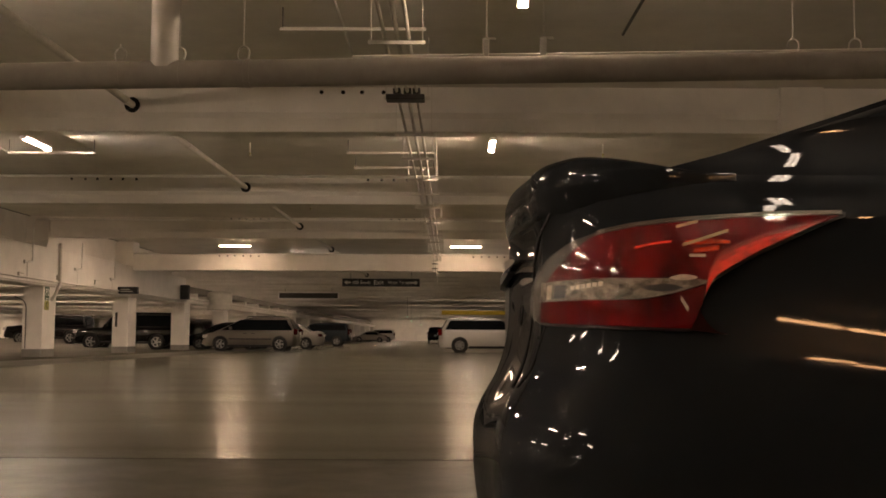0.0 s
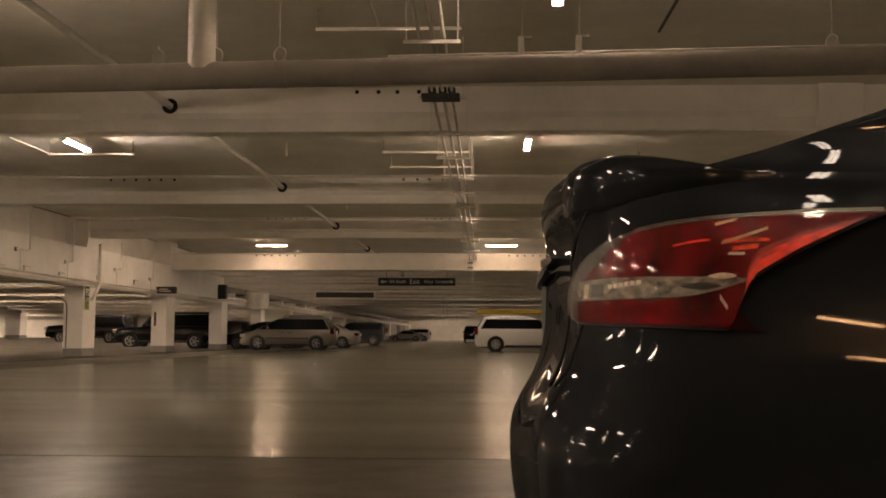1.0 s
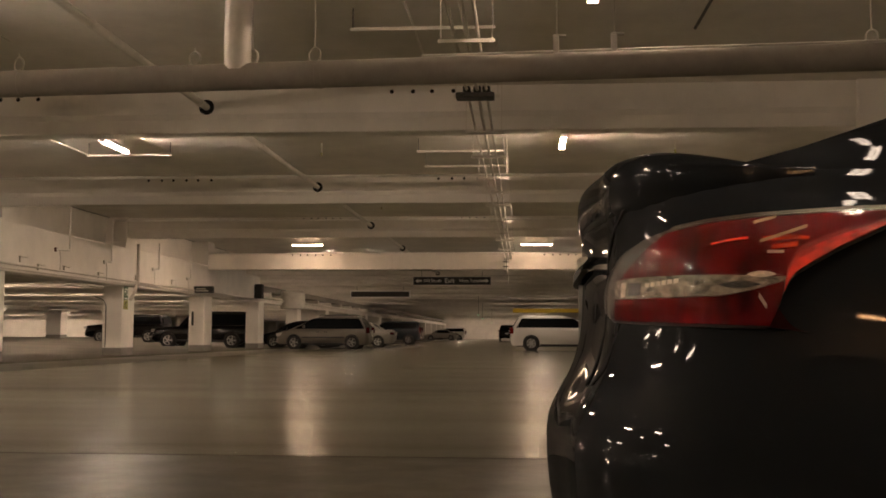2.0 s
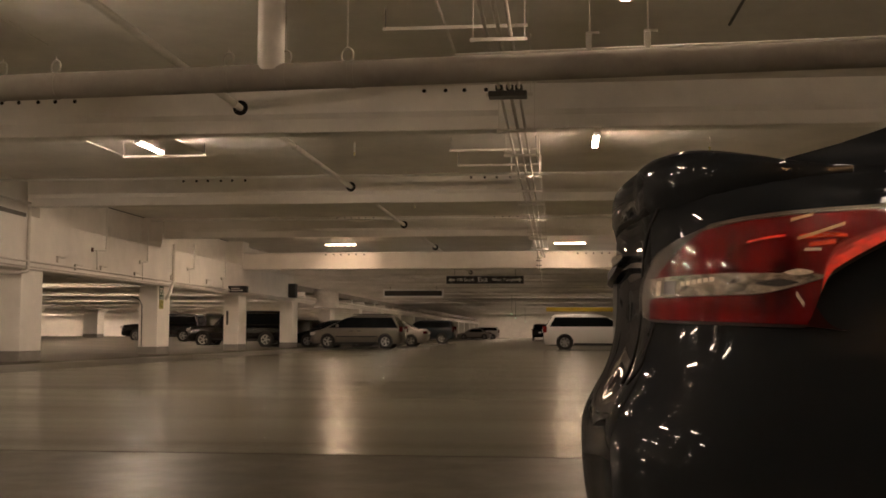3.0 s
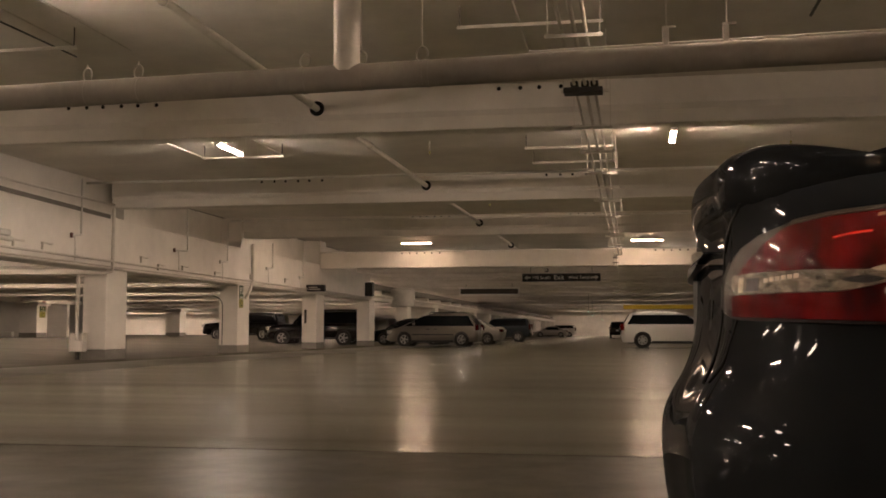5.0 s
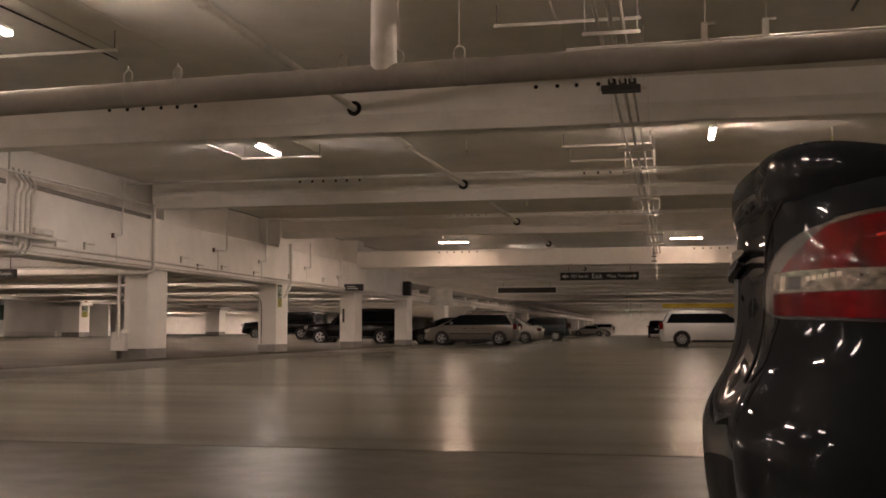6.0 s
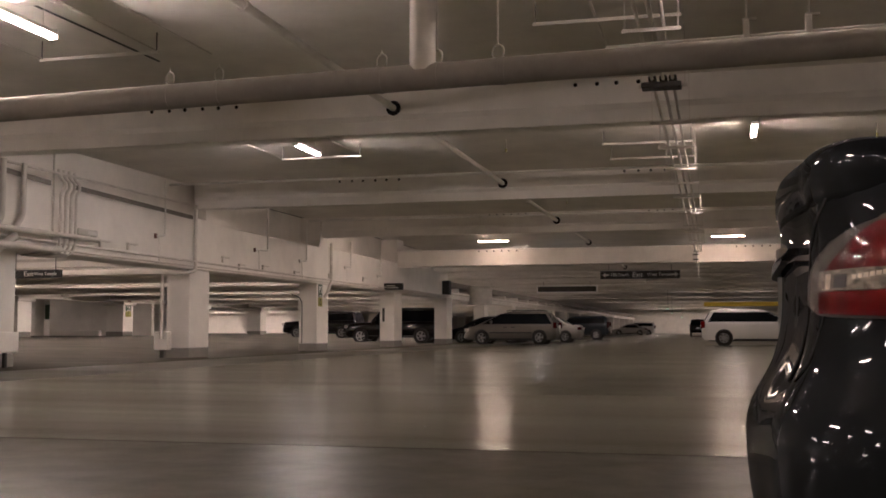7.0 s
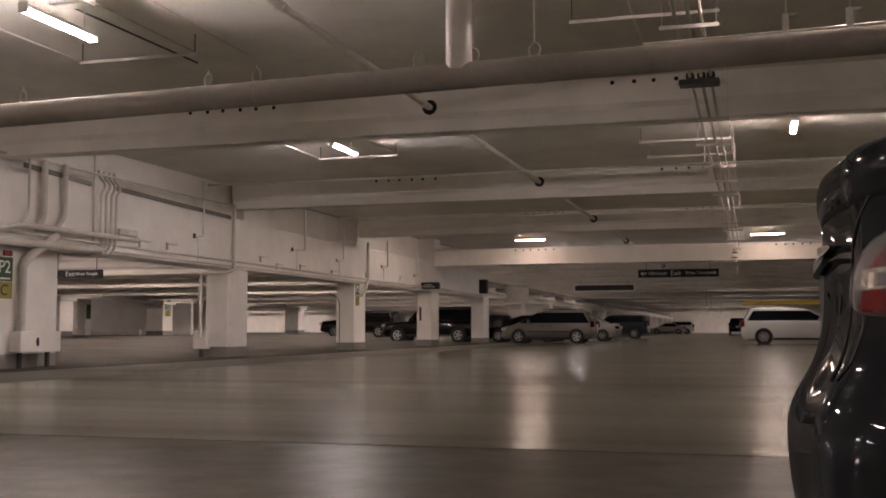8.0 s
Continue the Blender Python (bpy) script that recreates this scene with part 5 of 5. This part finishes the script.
# thin raised strips, coloured as the shade line high on the girder
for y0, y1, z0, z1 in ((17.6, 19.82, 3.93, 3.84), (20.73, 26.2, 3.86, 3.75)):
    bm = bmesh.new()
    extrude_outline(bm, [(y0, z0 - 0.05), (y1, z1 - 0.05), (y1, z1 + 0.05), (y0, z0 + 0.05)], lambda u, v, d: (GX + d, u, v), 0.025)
    structure("shade_strip", bm, SHADE_STRIP_MAT, "long grey strip standing in for shade high on the girder face")
run("girder_pipe", "white-painted downpipe beside a girder haunch bending onto the column", "pipe", "girder pipes", [("pipe", [(GX + 0.07, 36.85, 3.88), (GX + 0.07, 36.85, 2.50), (GX + 0.02, 36.6, 2.10), (GX - 0.1, 36.55, 1.9)], 0.055, 0.1)], PIPE_LIGHT, 12)
run("column_conduit", "thin conduit bending down the face of a column", "conduit", "column conduits", [("pipe", [(COL_X - 0.55, 35.845, 2.0), (COL_X - 0.25, 35.845, 1.9), (COL_X - 0.15, 35.845, 1.7), (COL_X - 0.15, 35.845, 0.28)], 0.016, 0.12)], DARK_STEEL, 8)
# bundle of four conduits coming down the girder and turning under it
for y in (20.06, 20.25, 20.44, 20.63):
    run("riser_conduit", "vertical painted conduit on the girder with swan-neck bends", "conduit", "riser conduits", [("pipe", [(GX + 0.03, y, 4.17), (GX + 0.04, y, 4.02), (GX + 0.13, y + 0.08, 3.90), (GX + 0.13, y + 0.08, 3.78), (GX + 0.10, y, 3.66), (GX + 0.10, y, 2.55), (GX - 0.05, y - 0.05, 2.33), (GX - 0.6, y - 0.3, 2.33)], 0.031, 0.10)], RISER_PAINT, 12)
run("riser_conduit", "slim vertical conduit beside a bundle of risers", "conduit", "riser conduits", [("pipe", [(GX + 0.05, 19.87, CEIL), (GX + 0.05, 19.87, 2.63)], 0.024, 0)], RISER_PAINT, 10)
for y, r, z0 in ((17.65, 0.024, 2.75), (18.12, 0.062, 2.70), (18.78, 0.055, 2.78)):
    run("riser_pipe", "vertical painted pipe on the girder", "pipe", "riser pipes", [("pipe", [(GX + 0.11, y, 4.1), (GX + 0.11, y, z0 + 0.25), (GX + 0.11, y - 0.25, z0)], r, 0.15)], RISER_PAINT, 16)
run("low_pipe", "painted pipe running low along the girder", "pipe", "girder pipes", [("pipe", [(GX + 0.18, 15.5, 2.50), (GX + 0.18, 16.9, 2.62), (GX + 0.18, 17.3, 2.74), (GX + 0.18, 21.4, 2.75)], 0.055, 0.2)], RISER_PAINT, 14)
run("low_pipe", "thick painted pipe under the girder edge", "pipe", "girder pipes", [("pipe", [(GX + 0.15, 15.5, 2.36), (GX + 0.15, 18.3, 2.42), (GX + 0.15, 20.0, 2.44)], 0.075, 0.2)], RISER_PAINT, 16)
run("column_pipe", "painted downpipe on a column", "pipe", "column pipes", [("pipe", [(GX + 0.15, 18.5, 2.60), (GX + 0.04, 17.80, 2.15), (GX + 0.0, 17.66, 1.98), (GX + 0.0, 17.66, 0.60)], 0.085, 0.15)], RISER_PAINT, 16)
box_ob = thing("light_box", pose(GX + 0.06, 21.1, 2.90), "small grey light fixture on the girder, unlit", "junction box")
part("case", new_box(-0.06, 0.08, -0.38, 0.36, -0.08, 0.07, bevel=0.03, segs=2), SIGN_GREY, box_ob)
part("lid", new_box(0.08, 0.086, -0.05, 0.30, -0.05, 0.03), WHITE_STEEL, box_ob)
# pull boxes and drops on the girder
for y, zt, zb, jog in ((24.68, 4.54, 3.14, 0.45), (31.17, 4.62, 3.22, 0.95), (34.49, 4.49, 3.1, 0.62), (39.13, 4.1, 3.14, 0.68), (43.0, 3.9, 3.0, 0.5)):
    ob = run("drop_conduit", "thin conduit dropping down the girder to a small box", "conduit", "drop conduits", [("pipe", [(GX + 0.03, y, zt), (GX + 0.03, y, zb), (GX + 0.03, y - jog, zb - 0.05)], 0.026, 0.04), ("tail", [(GX + 0.02, y - jog * 0.7, zb - 0.04), (GX + 0.02, y - jog * 0.7 + 0.06, zb - 0.22), (GX + 0.02, y - jog * 0.7 + 0.06, zb - 0.66)], 0.014, 0.05)], PIPE_WHITE, 8)
    part("switch_box", new_box(GX, GX + 0.05, y - jog - 0.045, y - jog + 0.045, zb - 0.11, zb + 0.01, bevel=0.008), SWITCH_BROWN if y < 33 else SIGN_GREY, ob)
for y, z in ((21.9, 2.72), (23.1, 2.74), (28.2, 2.75), (29.3, 2.6), (31.0, 2.66), (33.6, 2.62), (36.9, 2.7), (40.8, 2.75), (46.0, 2.7)):
    ob = thing("wall_bracket", pose(GX, y, z), "small painted steel bracket on the girder", "bracket", "girder brackets")
    part("arm", new_box(0, 0.07, -0.22, 0.22, 0.04, 0.075), CONDUIT, ob)
    part("leg", new_box(0, 0.05, -0.2, -0.16, -0.1, 0.05), PIPE_LIGHT, ob)

# column services: plinth blocks and small boxes
ob = thing("kerb_block", pose(COL_X + 0.12, 26.21, 0), "white-painted concrete block with a steel foot beside a column", "block")
part("block", new_box(-0.62, -0.22, -0.13, 0.1, 0.21, 0.70, bevel=0.02), PAINT_WALL, ob)
part("foot", tube(bmesh.new(), [(-0.42, -0.05, 0.0), (-0.42, -0.05, 0.22)], 0.06, 12), DARK_STEEL, ob, "dark steel post foot")
pipe_block = thing("pipe_block", pose(GX - 0.12, 18.1, 0), "white-painted block on short steel legs at the foot of a downpipe", "block")
part("block", new_box(-0.24, 0.26, -0.62, 0.62, 0.30, 0.71, bevel=0.025, segs=2), PAINT_WALL, pipe_block)
hand_hole = lathe(bmesh.new(), [(0.001, 0.258), (0.055, 0.258), (0.06, 0.264), (0.001, 0.264)], 16, "X")
part("hole", hand_hole, HOLE_MAT, pipe_block).matrix_basis = pose(0, -0.12, 0.50) @ Matrix.Diagonal((1, 0.8, 1.5, 1))
for y in (-0.45, 0.40):
    part("leg", tube(bmesh.new(), [(0.1, y, 0.0), (0.1, y, 0.31)], 0.05, 12), DARK_STEEL, pipe_block, "dark steel leg")

# ---------------------------------------------------------------- signs


def level_sign(y, z0, half):
    """Level sign on a column's side face: red cap, green level plate, yellow zone plate."""
    ob = thing("level_sign", pose(COL_X + HALF, y, z0), "green and yellow-green level sign on a column", "sign", "level signs")
    part("level_plate", new_box(0.0, 0.02, -half, half, 0.48, 0.94, bevel=0.010, segs=2), SIGN_GREEN, ob, "green plate lettered P2")
    part("zone_plate", new_box(0.0, 0.02, -half, half, 0.15, 0.47, bevel=0.010, segs=2), SIGN_YELLOW, ob, "yellow-green plate lettered C")
    part("cap", new_box(0.0, 0.05, -half * 0.2, half * 0.8, 0.96, 1.07, bevel=0.012), SIGN_RED, ob, "dark red cap plate")
    m = pose(0.022, 0, 0, 0, 0, 90)
    lettering("lettering", "P2", 0.34, Matrix.Translation((0, 0, 0.74)) @ m, SIGN_WHITE, ob)
    lettering("lettering", "C", 0.30, Matrix.Translation((0, 0, 0.30)) @ m, SIGN_BLACK, ob)
    part("bar", new_box(0.02, 0.024, -half * 0.7, half * 0.7, 0.515, 0.545), SIGN_WHITE, ob)
    return ob


level_sign(17.25, 1.18, 0.24)
level_sign(36.18, 1.42, 0.19)
far_sign = level_sign(GRID[13], 1.35, 0.30)
far_sign.location.x = X_FAR_LEFT + 0.9 + 0.54


def exit_sign(x0, x1, y, z0, z1, words, rim=0.09):
    ob = thing("exit_sign", pose((x0 + x1) / 2, y, (z0 + z1) / 2), "long dark hanging direction sign with pale lettering" if words else "long dark blank hanging sign with a pale frame", "sign", "hanging signs")
    w, h = (x1 - x0) / 2, (z1 - z0) / 2
    part("board", new_box(-w, w, -0.03, 0.03, -h, h, bevel=0.008), SIGN_BLACK if words or rim < 0.05 else SIGN_DARK_GREY, ob)
    f = 0.035 if words else rim
    for a in ((-w, w, h, h + f), (-w, w, -h - f, -h), (-w - f, -w, -h - f, h + f), (w, w + f, -h - f, h + f)):
        part("frame_bar", new_box(a[0], a[1], -0.04, 0.04, a[2], a[3]), SIGN_BLACK if words or rim < 0.05 else FRAME_WHITE, ob)
    for s in (-0.8, 0.8):
        part("rod", tube(bmesh.new(), [(s * w, 0, h), (s * w, 0, 4.06 - (z0 + z1) / 2)], 0.012, 6), DARK_STEEL, ob)
    if words:
        lettering("lettering", "Exit", h * 2.0, pose(-0.06 * w, -0.034, 0), SIGN_WHITE, ob)
        lettering("lettering", "100 South", h * 1.35, pose(-0.52 * w, -0.034, 0), SIGN_WHITE, ob)
        lettering("lettering", "West Temple", h * 1.3, pose(0.50 * w, -0.034, 0), SIGN_WHITE, ob)
        for s in (-1, 1):
            bm = bmesh.new()
            tip = [(0.0, 0.0), (0.16, 0.12), (0.16, 0.04), (0.34, 0.04), (0.34, -0.04), (0.16, -0.04), (0.16, -0.12)]
            extrude_outline(bm, [(s * (w * 0.97 - a), b) for a, b in tip], lambda u, v, d: (u, -0.034 - d, v), 0.004)
            part("arrow", bm, SIGN_GREY, ob, "pale arrow")
    return ob


exit_sign(-5.62, -1.70, 55.3, 3.34, 3.68, True)
exit_sign(-11.95, -7.9, 74.35, 3.36, 3.72, False)
low = exit_sign(-19.3, -17.7, 26.45, 2.225, 2.40, False, 0.03)
for nm, tx, size, x in (("lettering", "Exit", 0.20, -0.2), ("lettering", "West Temple", 0.13, 0.34)):
    lettering(nm, tx, size, pose(x, -0.034, 0), SIGN_WHITE, low)
tagged(low, "dark direction sign with pale lettering under a low beam")

ob = thing("column_sign", pose(-13.17, 43.6, 2.56), "dark boxed sign on the head of a column", "sign")
part("case", new_box(-0.40, 0.40, -0.12, 0.12, -0.14, 0.14, bevel=0.02), SIGN_BLACK, ob)
part("face", new_box(-0.37, 0.37, -0.128, -0.12, -0.11, 0.11), SIGN_BLACK, ob)
for a, b, z in ((-0.28, 0.10, 0.03), (-0.28, 0.22, -0.05)):
    part("lettering_bar", new_box(a, b, -0.131, -0.127, z - 0.018, z + 0.018), SIGN_GREY, ob)
ob = thing("loudspeaker", pose(GX + 0.18, 53.7, 2.90), "dark box loudspeaker fixed to the girder", "loudspeaker")
part("case", new_box(-0.18, 0.22, -0.2, 0.2, -0.36, 0.36, bevel=0.03), BLACK_PLASTIC, ob)
part("bracket", new_box(-0.2, -0.17, -0.08, 0.08, -0.3, 0.3), DARK_STEEL, ob)
ob = thing("column_plaque", pose(COL_X - 0.10, 45.39, 1.4), "thin dark plaque on a column face", "plaque")
part("plate", new_box(-0.05, 0.05, -0.02, 0.0, -0.3, 0.3, bevel=0.006), DARK_STEEL, ob)
ob = thing("duct_drum", pose(-13.2, 61.0, 2.18), "pale painted round duct under the girder", "duct")
part("drum", lathe(bmesh.new(), [(0.001, 0.0), (0.66, 0.0), (0.70, 0.05), (0.70, 0.9), (0.60, 1.03), (0.3, 1.08), (0.001, 1.08)], 28, "Z"), RISER_PAINT, ob, smooth=True)

# parking lines among the far cars
for y in (52.3, 58.3, 64.5, 71.0, 77.5, 84.0, 90.5, 97.0):
    structure("parking_line", new_box(-13.3, -7.2, y - 0.06, y + 0.06, -0.01, 0.004), LINE_MAT, "worn white parking line")
for y in (52.0, 58.5, 65.0):
    structure("parking_line", new_box(-0.5, 4.9, y - 0.06, y + 0.06, -0.01, 0.004), LINE_MAT, "worn white parking line")

# small green lights added for distant tube lamps, placed along the camera's rays
for x, y, z in ((-3.93, 95.0, 2.48), (-4.53, 120.0, 2.51), (-4.34, 150.0, 2.41)):
    ob = thing("far_green_light", pose(x, y, z), "small green light standing in for a distant tube lamp, on an added rod", "lamp", "pilot lamps")
    part("lens", new_box(-0.07, 0.07, -0.03, 0.03, -0.03, 0.03, bevel=0.01), EXIT_GLOW, ob)
    part("rod", tube(bmesh.new(), [(0, 0, 0.04), (0, 0, CEIL - z)], 0.012, 6), DARK_STEEL, ob)
